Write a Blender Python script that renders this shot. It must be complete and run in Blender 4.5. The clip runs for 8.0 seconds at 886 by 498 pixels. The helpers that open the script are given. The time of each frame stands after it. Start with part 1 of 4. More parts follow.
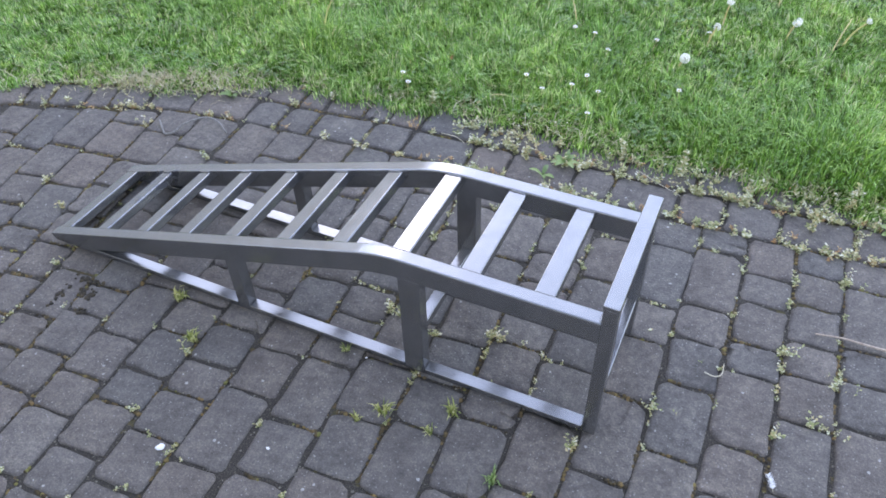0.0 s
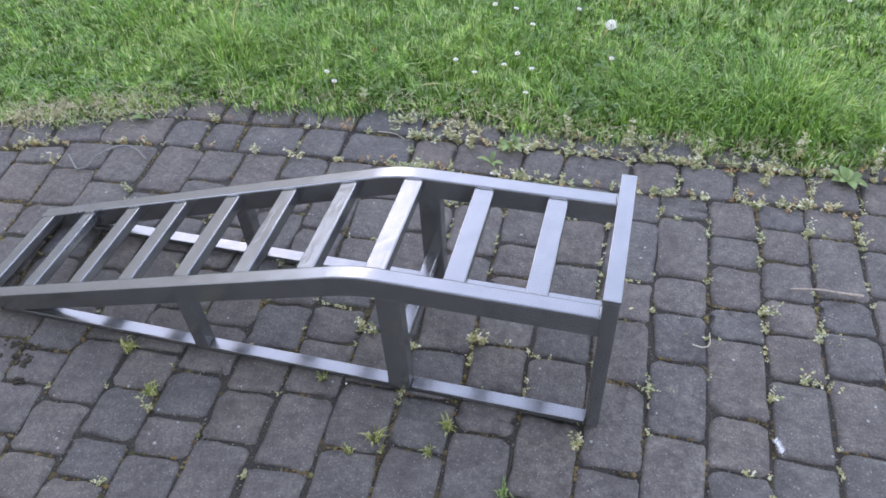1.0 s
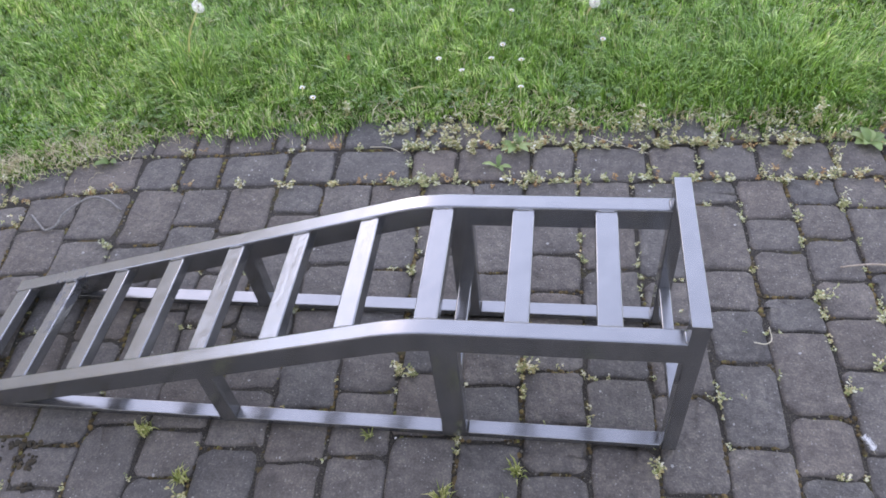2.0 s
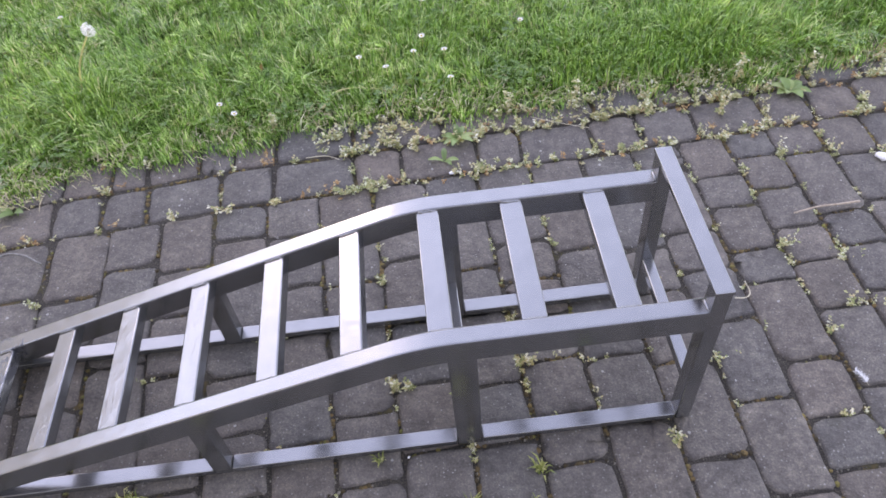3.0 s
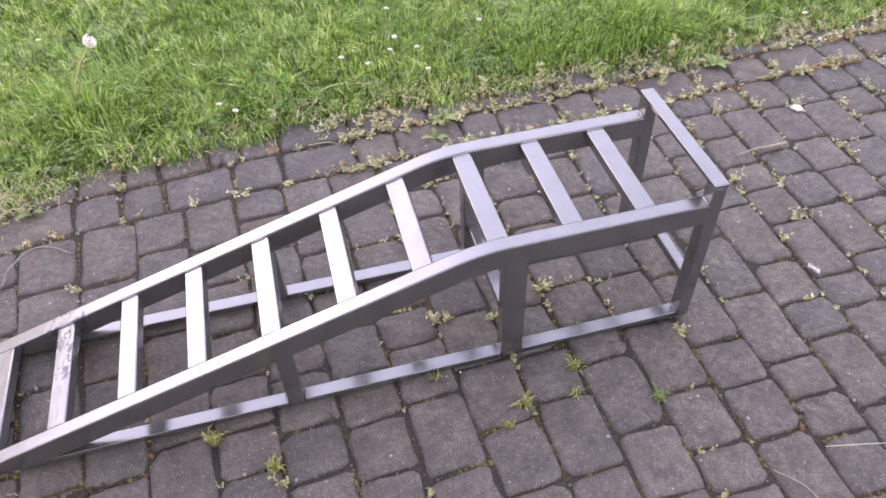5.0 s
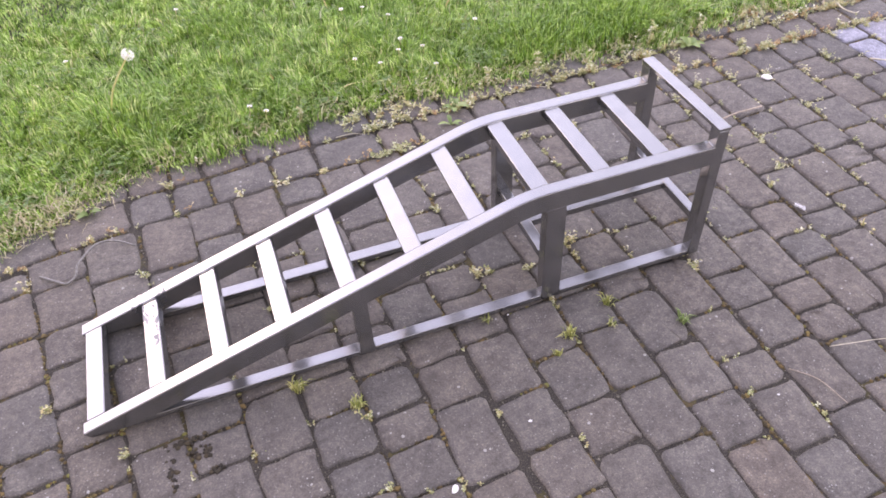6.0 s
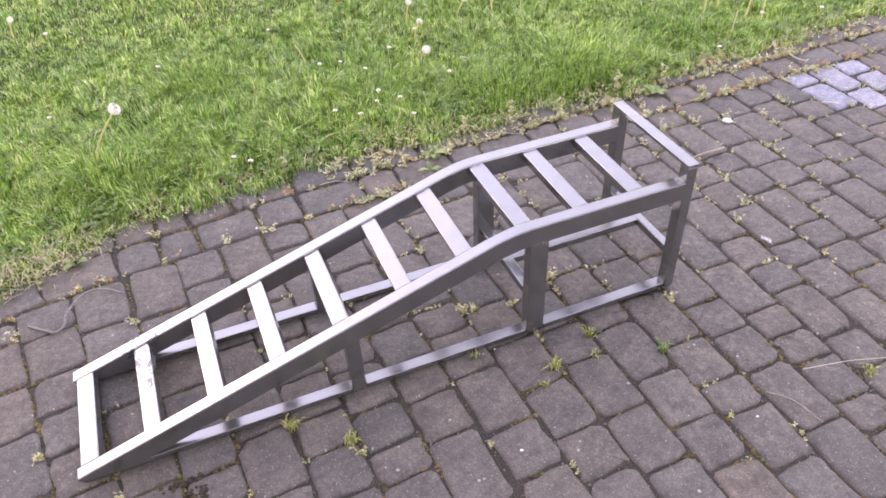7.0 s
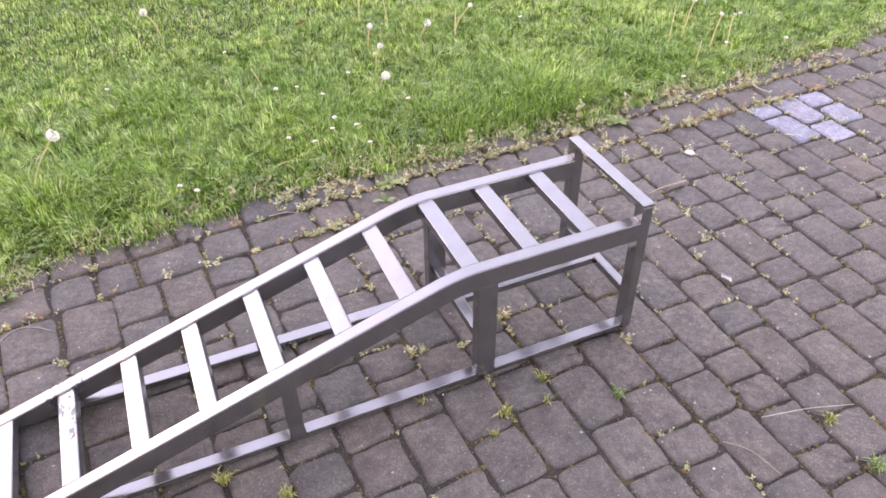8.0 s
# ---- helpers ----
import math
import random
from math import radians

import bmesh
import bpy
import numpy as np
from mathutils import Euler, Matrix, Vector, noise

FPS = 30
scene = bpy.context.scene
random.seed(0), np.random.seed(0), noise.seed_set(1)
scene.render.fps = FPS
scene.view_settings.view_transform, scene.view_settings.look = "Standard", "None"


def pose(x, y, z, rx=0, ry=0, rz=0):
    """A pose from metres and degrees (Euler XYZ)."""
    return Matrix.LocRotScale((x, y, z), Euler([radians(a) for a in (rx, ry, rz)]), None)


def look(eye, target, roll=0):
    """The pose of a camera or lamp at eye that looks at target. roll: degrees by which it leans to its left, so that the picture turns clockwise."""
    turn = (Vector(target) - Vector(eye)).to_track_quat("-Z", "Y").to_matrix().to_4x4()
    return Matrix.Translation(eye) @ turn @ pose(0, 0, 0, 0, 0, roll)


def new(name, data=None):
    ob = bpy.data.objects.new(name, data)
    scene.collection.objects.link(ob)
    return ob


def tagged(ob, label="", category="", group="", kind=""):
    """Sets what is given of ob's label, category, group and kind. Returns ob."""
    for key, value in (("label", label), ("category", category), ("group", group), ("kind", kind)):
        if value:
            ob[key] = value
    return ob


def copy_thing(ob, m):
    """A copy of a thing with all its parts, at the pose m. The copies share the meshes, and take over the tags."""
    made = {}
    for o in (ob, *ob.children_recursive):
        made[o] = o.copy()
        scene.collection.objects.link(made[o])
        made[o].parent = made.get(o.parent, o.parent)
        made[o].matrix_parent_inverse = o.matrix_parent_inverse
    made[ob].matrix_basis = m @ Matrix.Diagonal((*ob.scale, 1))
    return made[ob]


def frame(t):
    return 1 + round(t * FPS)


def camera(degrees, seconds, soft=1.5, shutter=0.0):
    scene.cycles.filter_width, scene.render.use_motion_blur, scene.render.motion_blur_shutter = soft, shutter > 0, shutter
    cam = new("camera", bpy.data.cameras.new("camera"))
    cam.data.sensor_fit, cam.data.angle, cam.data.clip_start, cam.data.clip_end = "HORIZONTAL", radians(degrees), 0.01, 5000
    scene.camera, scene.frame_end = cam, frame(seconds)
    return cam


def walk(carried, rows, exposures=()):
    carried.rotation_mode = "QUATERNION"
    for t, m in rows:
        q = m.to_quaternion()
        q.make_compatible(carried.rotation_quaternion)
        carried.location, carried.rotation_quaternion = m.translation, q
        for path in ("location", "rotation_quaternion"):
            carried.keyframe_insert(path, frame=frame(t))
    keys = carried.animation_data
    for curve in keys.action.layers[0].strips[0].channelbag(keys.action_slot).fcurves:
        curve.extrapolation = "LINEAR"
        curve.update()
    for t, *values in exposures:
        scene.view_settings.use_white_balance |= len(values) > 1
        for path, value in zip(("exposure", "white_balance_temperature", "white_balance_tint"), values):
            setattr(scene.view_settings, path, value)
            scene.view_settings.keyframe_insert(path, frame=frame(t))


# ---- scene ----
cam = camera(61.2, 8.0, soft=1.7)
PATH = [
    (0, (0.101, -0.868, 1.32), (-0.536, 0.425, -0.067), -2.0),
    (0.5, (0.023, -0.827, 1.31), (-0.506, 0.49, -0.099), -2.5),
    (1, (-0.034, -0.811, 1.298), (-0.457, 0.523, -0.131), -3.9),
    (1.5, (-0.11, -0.764, 1.28), (-0.457, 0.554, -0.184), -4.4),
    (1.7, (-0.164, -0.725, 1.286), (-0.498, 0.591, -0.183), -6.3),
    (2.8, (-0.369, -0.621, 1.27), (-0.446, 0.682, -0.245), -7.2),
    (3, (-0.419, -0.623, 1.268), (-0.403, 0.678, -0.251), -6.4),
    (3.5, (-0.498, -0.63, 1.248), (-0.358, 0.689, -0.248), -4.4),
    (4, (-0.543, -0.676, 1.249), (-0.341, 0.63, -0.252), -2.6),
    (4.5, (-0.634, -0.785, 1.274), (-0.342, 0.549, -0.187), -1.3),
    (5, (-0.735, -0.874, 1.298), (-0.429, 0.471, -0.151), -2.5),
    (6.3, (-1.032, -1.084, 1.349), (-0.567, 0.284, -0.035), -3.4),
    (6.5, (-1.045, -1.09, 1.347), (-0.555, 0.286, -0.019), -3.1),
    (7, (-1.048, -1.108, 1.36), (-0.51, 0.311, 0.058), -2.7),
    (7.5, (-1.021, -1.098, 1.362), (-0.441, 0.335, 0.094), -1.7),
    (8, (-0.946, -1.047, 1.349), (-0.342, 0.375, 0.078), -0.9),
]
# the clip's camera opens up and warms as it comes round to the lawn side
EXPOSURES = [(0, 3.27, 8750, 25), (1.5, 3.15, 9350, 29), (3.5, 3.28, 10300, 36), (5, 3.47, 11300, 41), (6.5, 3.62, 11800, 42), (8, 3.62, 11700, 43)]
walk(cam, [(t, look(eye, target, roll)) for t, eye, target, roll in PATH], EXPOSURES)

# ---- daylight: bright evening sky, veiled sun beyond the low end of the ramp ----
SUN_AZ, SUN_EL = 325.0, 34.0
world = bpy.data.worlds.new("sky")
scene.world = world
world.use_nodes = True
wn = world.node_tree
sky = wn.nodes.new("ShaderNodeTexSky")
sky.sky_type = "NISHITA"
sky.sun_disc = False
sky.sun_elevation, sky.sun_rotation = radians(SUN_EL), radians(SUN_AZ)
sky.air_density, sky.dust_density = 1.0, 0.05
wn.nodes["Background"].inputs["Strength"].default_value = 0.12
wn.links.new(sky.outputs["Color"], wn.nodes["Background"].inputs["Color"])
sun_data = bpy.data.lights.new("sun", "SUN")
sun_data.energy, sun_data.angle, sun_data.color = 0.02, radians(12), (0.87, 0.95, 1.0)
sun = new("sun", sun_data)
az, el = radians(SUN_AZ), radians(SUN_EL)
sun.matrix_world = look((4 * math.sin(az) * math.cos(el), 4 * math.cos(az) * math.cos(el), 4 * math.sin(el)), (0, 0, 0))


# ---- materials ----
def material(name, base=(0.5, 0.5, 0.5), rough=0.7, metal=0.0):
    m = bpy.data.materials.new(name)
    m.use_nodes = True
    b = m.node_tree.nodes["Principled BSDF"]
    b.inputs["Base Color"].default_value = (*base, 1)
    b.inputs["Roughness"].default_value, b.inputs["Metallic"].default_value = rough, metal
    return m, m.node_tree, b


def add(tree, kind, inputs=None):
    n = tree.nodes.new(kind)
    for key, value in (inputs or {}).items():
        if isinstance(value, bpy.types.NodeSocket):
            tree.links.new(value, n.inputs[key])
        else:
            n.inputs[key].default_value = value
    return n


def steps(tree, fac, *stops):
    """A colour ramp of (position, colour) stops driven by fac."""
    n = tree.nodes.new("ShaderNodeValToRGB")
    el = n.color_ramp.elements
    while len(el) < len(stops):
        el.new(0.5)
    for e, (p, c) in zip(el, stops):
        e.position, e.color = p, (*c, 1)
    tree.links.new(fac, n.inputs["Fac"])
    return n.outputs["Color"]


def mixed(tree, fac, a, b, blend="MIX"):
    n = tree.nodes.new("ShaderNodeMix")
    n.data_type, n.blend_type = "RGBA", blend
    for socket, value in ((n.inputs[0], fac), (n.inputs[6], a), (n.inputs[7], b)):
        if isinstance(value, bpy.types.NodeSocket):
            tree.links.new(value, socket)
        else:
            socket.default_value = (*value, 1) if isinstance(value, tuple) else value
    return n.outputs[2]


def math_node(tree, op, a, b=0.0):
    n = tree.nodes.new("ShaderNodeMath")
    n.operation = op
    for i, value in enumerate((a, b)):
        if isinstance(value, bpy.types.NodeSocket):
            tree.links.new(value, n.inputs[i])
        else:
            n.inputs[i].default_value = value
    return n.outputs[0]


def noise_of(tree, where, scale, detail=4.0, rough=0.55):
    return add(tree, "ShaderNodeTexNoise", {"Vector": where, "Scale": scale, "Detail": detail, "Roughness": rough}).outputs["Fac"]


def bumped(tree, bsdf, height, strength, distance):
    b = add(tree, "ShaderNodeBump", {"Height": height, "Strength": strength, "Distance": distance})
    tree.links.new(b.outputs["Normal"], bsdf.inputs["Normal"])


def island_random(tree):
    """A random number for each piece, whether it is an object or an island of a joined mesh."""
    a = tree.nodes.new("ShaderNodeObjectInfo").outputs["Random"]
    b = tree.nodes.new("ShaderNodeNewGeometry").outputs["Random Per Island"]
    return math_node(tree, "FRACT", math_node(tree, "ADD", a, b))


# brushed-on grey metallic paint over steel tube; the brush ran along each bar
def paint_material(name, brush_scale, relief_depth):
    m, t, b = material(name, (0.236, 0.23, 0.23), 0.3, 0.84)
    pos = t.nodes.new("ShaderNodeNewGeometry").outputs["Position"]
    brush = add(t, "ShaderNodeMapping", {"Vector": pos, "Scale": brush_scale}).outputs[0]
    streak = noise_of(t, brush, 1.0, 3.0)
    bristle = noise_of(t, brush, 3.2, 2.0, 0.7)
    grime = noise_of(t, pos, 28.0, 5.0, 0.65)
    col = steps(t, grime, (0.25, (0.226, 0.227, 0.226)), (0.5, (0.248, 0.248, 0.246)), (0.8, (0.270, 0.269, 0.266)))
    # a patch on the lowest rung where the paint is scuffed and streaked
    spot = add(t, "ShaderNodeVectorMath", {0: add(t, "ShaderNodeMapping", {"Vector": pos, "Scale": (1.0, 0.45, 0.6)}).outputs[0], 1: (-1.295, 0.105, 0.06)})
    spot.operation = "DISTANCE"
    near_spot = math_node(t, "LESS_THAN", spot.outputs["Value"], 0.050)
    scuff = math_node(t, "MULTIPLY", near_spot, math_node(t, "GREATER_THAN", noise_of(t, add(t, "ShaderNodeMapping", {"Vector": pos, "Scale": (60.0, 25.0, 60.0)}).outputs[0], 1.0, 5.0, 0.7), 0.52))
    col = mixed(t, math_node(t, "MULTIPLY", scuff, 0.8), col, (0.125, 0.130, 0.142))
    t.links.new(col, b.inputs["Base Color"])
    wear = math_node(t, "ADD", math_node(t, "MULTIPLY", streak, 0.5), math_node(t, "MULTIPLY", grime, 0.5))
    rough = add(t, "ShaderNodeMapRange", {"Value": wear, "From Min": 0.3, "From Max": 0.7, "To Min": 0.13, "To Max": 0.27}).outputs[0]
    t.links.new(math_node(t, "ADD", rough, math_node(t, "MULTIPLY", scuff, 0.25)), b.inputs["Roughness"])
    peel = noise_of(t, pos, 420.0, 2.0)
    relief = math_node(t, "ADD", math_node(t, "ADD", streak, math_node(t, "MULTIPLY", bristle, 0.45)), math_node(t, "MULTIPLY", peel, 0.3))
    relief = math_node(t, "ADD", relief, math_node(t, "MULTIPLY", noise_of(t, pos, 24.0, 2.0), 5.0))  # uneven coats
    bumped(t, b, relief, relief_depth, 0.0006)
    return m


PAINT = paint_material("grey_metallic_paint", (10.0, 110.0, 110.0), 0.14)
RUNG_PAINT = paint_material("grey_metallic_paint_on_rungs", (140.0, 9.0, 140.0), 0.30)
POST_PAINT = paint_material("grey_metallic_paint_on_legs", (110.0, 110.0, 10.0), 0.10)


def stone_material(name, dark, mid, light, specks, rough=0.72):
    m, t, b = material(name, mid, rough)
    pos = t.nodes.new("ShaderNodeNewGeometry").outputs["Position"]
    rnd = island_random(t)
    cloud = noise_of(t, pos, 14.0, 5.0, 0.6)
    fine = noise_of(t, pos, 260.0, 3.0, 0.7)
    base = steps(t, cloud, (0.3, dark), (0.52, mid), (0.75, light))
    tint = steps(t, rnd, (0.0, (0.78, 0.81, 0.85)), (0.2, (1.04, 0.98, 0.96)), (0.4, (0.90, 0.92, 0.95)), (0.55, (1.13, 1.02, 0.97)), (0.7, (0.95, 0.97, 1.00)), (0.85, (0.98, 0.91, 0.88)), (1.0, (1.16, 1.15, 1.15)))
    base = mixed(t, 1.0, base, tint, "MULTIPLY")
    grain = steps(t, fine, (0.27, (0.55, 0.55, 0.55)), (0.43, (0.88, 0.88, 0.88)), (0.57, (1.10, 1.10, 1.09)), (0.72, (1.95, 1.92, 1.84)))
    base = mixed(t, 0.85, base, grain, "MULTIPLY")
    mottle = steps(t, noise_of(t, pos, 55.0, 6.0, 0.75), (0.32, (0.60, 0.59, 0.60)), (0.5, (1.0, 1.0, 1.0)), (0.68, (1.48, 1.45, 1.40)))
    base = mixed(t, 0.8, base, mottle, "MULTIPLY")
    # pale flecks of aggregate and lichen: fine ones everywhere, larger ones in patches
    flecks = add(t, "ShaderNodeTexVoronoi", {"Vector": pos, "Scale": 150.0, "Randomness": 1.0})
    few = math_node(t, "GREATER_THAN", add(t, "ShaderNodeSeparateColor", {"Color": flecks.outputs["Color"]}).outputs[0], 0.80)
    base = mixed(t, math_node(t, "MULTIPLY", math_node(t, "MULTIPLY", math_node(t, "LESS_THAN", math_node(t, "ADD", flecks.outputs["Distance"], math_node(t, "MULTIPLY", noise_of(t, pos, 350.0, 2.0), 0.35)), 0.42), few), math_node(t, "MULTIPLY", noise_of(t, pos, 23.0, 3.0), 0.8)), base, (0.34, 0.33, 0.31))
    cell = add(t, "ShaderNodeTexVoronoi", {"Vector": add(t, "ShaderNodeMapping", {"Vector": pos, "Scale": (1.0, 1.0, 0.1)}).outputs[0], "Scale": 55.0, "Randomness": 1.0})
    size = add(t, "ShaderNodeSeparateColor", {"Color": cell.outputs["Color"]})
    reach = math_node(t, "MULTIPLY", math_node(t, "POWER", size.outputs[1], 3.0), 0.22)
    dots = math_node(t, "LESS_THAN", math_node(t, "ADD", cell.outputs["Distance"], math_node(t, "MULTIPLY", noise_of(t, pos, 400.0, 2.0), 0.18)), math_node(t, "ADD", reach, 0.075))
    patch = math_node(t, "GREATER_THAN", math_node(t, "ADD", noise_of(t, pos, 11.0, 3.0), math_node(t, "MULTIPLY", size.outputs[0], 0.25)), 0.655)
    base = mixed(t, math_node(t, "MULTIPLY", math_node(t, "MULTIPLY", dots, patch), specks), base, (0.34, 0.33, 0.305))
    # earth and moss stains that creep in from some joints
    stain = math_node(t, "GREATER_THAN", noise_of(t, pos, 5.5, 6.0, 0.7), 0.66)
    base = mixed(t, math_node(t, "MULTIPLY", stain, 0.35), base, (0.045, 0.042, 0.030))
    t.links.new(base, b.inputs["Base Color"])
    b.inputs["Specular IOR Level"].default_value = 0.5
    bumped(t, b, math_node(t, "ADD", math_node(t, "MULTIPLY", fine, 0.55), math_node(t, "MULTIPLY", noise_of(t, pos, 70.0, 5.0, 0.7), 1.3)), 0.85, 0.0055)
    return m


SETT = stone_material("dark_concrete_sett", (0.077, 0.068, 0.0595), (0.108, 0.096, 0.0835), (0.143, 0.128, 0.110), 0.8)
PALE_SETT = stone_material("pale_grey_concrete_sett", (0.18, 0.19, 0.225), (0.25, 0.262, 0.31), (0.32, 0.332, 0.38), 0.3)

# sandy earth in the joints, with moss
BED, t, b = material("mossy_joint_earth", (0.05, 0.045, 0.035), 0.95)
pos = t.nodes.new("ShaderNodeNewGeometry").outputs["Position"]
grit = noise_of(t, pos, 330.0, 3.0, 0.7)
base = steps(t, grit, (0.3, (0.020, 0.016, 0.013)), (0.52, (0.040, 0.033, 0.025)), (0.72, (0.13, 0.112, 0.085)))
moss = math_node(t, "GREATER_THAN", noise_of(t, pos, 9.0, 5.0, 0.7), 0.585)
mossy = steps(t, noise_of(t, pos, 60.0, 4.0), (0.3, (0.030, 0.024, 0.010)), (0.5, (0.070, 0.058, 0.018)), (0.7, (0.13, 0.075, 0.030)))
base = mixed(t, math_node(t, "MULTIPLY", moss, 0.8), base, mossy)
t.links.new(base, b.inputs["Base Color"])
bumped(t, b, grit, 0.8, 0.006)

# earth under the lawn
SOIL, t, b = material("lawn_earth", (0.04, 0.05, 0.02), 0.95)
pos = t.nodes.new("ShaderNodeNewGeometry").outputs["Position"]
base = steps(t, noise_of(t, pos, 40.0, 6.0, 0.7), (0.3, (0.016, 0.020, 0.008)), (0.55, (0.032, 0.046, 0.014)), (0.8, (0.06, 0.07, 0.025)))
t.links.new(base, b.inputs["Base Color"])
bumped(t, b, noise_of(t, pos, 120.0, 4.0), 1.0, 0.01)


def leaf_material(name, stops, patch_stops, patch_scale=1.6, gloss=0.5, passing=0.35, clumps=0.0):
    """Leaves and blades: each one its own green, in larger patches of lusher and drier growth; some light passes through."""
    m, t, b = material(name, stops[0][1], gloss)
    pos = t.nodes.new("ShaderNodeNewGeometry").outputs["Position"]
    rnd = island_random(t)
    base = mixed(t, 1.0, steps(t, rnd, *stops), steps(t, noise_of(t, pos, patch_scale, 4.0, 0.6), *patch_stops), "MULTIPLY")
    if clumps:
        tufty = steps(t, noise_of(t, pos, 26.0, 3.0, 0.7), (0.34, (0.42, 0.54, 0.44)), (0.5, (1.0, 1.0, 1.0)), (0.66, (1.48, 1.36, 1.34)))
        base = mixed(t, clumps, base, tufty, "MULTIPLY")
    t.links.new(base, b.inputs["Base Color"])
    tl = add(t, "ShaderNodeBsdfTranslucent", {"Color": base})
    mx = add(t, "ShaderNodeMixShader", {"Fac": passing})
    t.links.new(b.outputs[0], mx.inputs[1])
    t.links.new(tl.outputs[0], mx.inputs[2])
    t.links.new(mx.outputs[0], t.nodes["Material Output"].inputs["Surface"])
    return m


BLADE = leaf_material("grass_blade", [(0.0, (0.052, 0.115, 0.024)), (0.22, (0.135, 0.285, 0.050)), (0.5, (0.236, 0.462, 0.102)), (0.74, (0.39, 0.60, 0.185)), (0.86, (0.60, 0.73, 0.33)), (0.94, (0.58, 0.54, 0.28)), (1.0, (0.68, 0.63, 0.42))],
                      [(0.3, (0.66, 0.80, 0.70)), (0.5, (0.98, 1.0, 0.98)), (0.70, (1.32, 1.20, 1.14))], 2.8, 0.27, 0.26, 1.0)
LUSH = leaf_material("lush_grass_blade", [(0.0, (0.075, 0.19, 0.032)), (0.4, (0.14, 0.32, 0.05)), (0.75, (0.24, 0.45, 0.09)), (1.0, (0.42, 0.58, 0.18))],
                     [(0.3, (0.85, 0.9, 0.9)), (0.7, (1.12, 1.06, 1.0))], 3.0, 0.33, 0.28, 0.8)
WEED = leaf_material("joint_weed_leaf", [(0.0, (0.18, 0.21, 0.07)), (0.3, (0.34, 0.36, 0.15)), (0.5, (0.50, 0.47, 0.23)), (0.68, (0.54, 0.40, 0.19)), (0.82, (0.66, 0.62, 0.41)), (1.0, (0.80, 0.77, 0.62))],
                     [(0.3, (0.75, 0.85, 0.75)), (0.55, (1.0, 1.0, 1.0)), (0.75, (1.12, 1.02, 0.85))], 3.0)
TUFT = leaf_material("tuft_leaf", [(0.0, (0.15, 0.20, 0.05)), (0.5, (0.33, 0.36, 0.11)), (0.85, (0.50, 0.48, 0.20)), (1.0, (0.60, 0.56, 0.32))], [(0.3, (0.85, 0.9, 0.85)), (0.7, (1.1, 1.05, 1.0))], 9.0)
FRESH = leaf_material("fresh_green_leaf", [(0.0, (0.13, 0.22, 0.07)), (0.5, (0.22, 0.33, 0.11)), (1.0, (0.34, 0.42, 0.18))], [(0.3, (0.9, 0.9, 0.9)), (0.7, (1.1, 1.1, 1.0))], 20.0, 0.4)
STALK = leaf_material("flower_stalk", [(0.0, (0.72, 0.68, 0.34)), (0.5, (0.78, 0.66, 0.36)), (1.0, (0.72, 0.52, 0.32))], [(0.3, (0.9, 0.9, 0.9)), (0.7, (1.1, 1.1, 1.0))], 20.0)
PETAL = leaf_material("white_petal", [(0.0, (0.82, 0.80, 0.78)), (0.6, (0.90, 0.89, 0.86)), (1.0, (0.86, 0.76, 0.76))], [(0.3, (0.95, 0.95, 0.95)), (0.7, (1.0, 1.0, 1.0))], 40.0)
FLUFF = leaf_material("seed_fluff", [(0.0, (0.90, 0.87, 0.80)), (1.0, (0.96, 0.94, 0.88))], [(0.3, (0.95, 0.95, 0.95)), (0.7, (1.0, 1.0, 1.0))], 40.0, 0.8, 0.3)
YOLK, t, b = material("daisy_centre", (0.62, 0.42, 0.05), 0.8)


def plain(name, a, c, scale=60.0, rough=0.7):
    m, t, b = material(name, a, rough)
    pos = t.nodes.new("ShaderNodeNewGeometry").outputs["Position"]
    n = noise_of(t, pos, scale, 5.0, 0.65)
    t.links.new(steps(t, n, (0.3, a), (0.7, c)), b.inputs["Base Color"])
    bumped(t, b, n, 0.4, 0.002)
    return m


WIRE = plain("weathered_wire", (0.10, 0.095, 0.085), (0.24, 0.225, 0.20), 150.0, 0.6)
TWIG = plain("dry_twig", (0.26, 0.19, 0.14), (0.46, 0.37, 0.28), 120.0, 0.85)
STRAW = plain("dry_straw", (0.42, 0.37, 0.25), (0.58, 0.52, 0.40), 90.0, 0.8)
DOWN = plain("white_down", (0.62, 0.61, 0.60), (0.80, 0.80, 0.79), 200.0, 0.9)
PEBBLE = plain("white_pebble", (0.60, 0.58, 0.56), (0.78, 0.77, 0.76), 150.0, 0.6)

MOSS = leaf_material("joint_moss", [(0.0, (0.034, 0.024, 0.013)), (0.35, (0.070, 0.050, 0.022)), (0.6, (0.12, 0.080, 0.034)), (0.8, (0.18, 0.115, 0.045)), (1.0, (0.17, 0.17, 0.05))], [(0.3, (0.6, 0.6, 0.6)), (0.7, (1.2, 1.15, 1.0))], 8.0, 0.9, 0.1)
CLOVER = leaf_material("clover_leaf", [(0.0, (0.085, 0.17, 0.055)), (0.5, (0.13, 0.25, 0.075)), (1.0, (0.21, 0.34, 0.12))], [(0.3, (0.9, 0.9, 0.9)), (0.7, (1.1, 1.1, 1.0))], 5.0, 0.45)
DRY = leaf_material("dry_grass_blade", [(0.0, (0.36, 0.29, 0.17)), (0.5, (0.50, 0.42, 0.26)), (1.0, (0.60, 0.54, 0.38))], [(0.3, (0.85, 0.85, 0.85)), (0.7, (1.1, 1.1, 1.0))], 9.0, 0.7, 0.25)
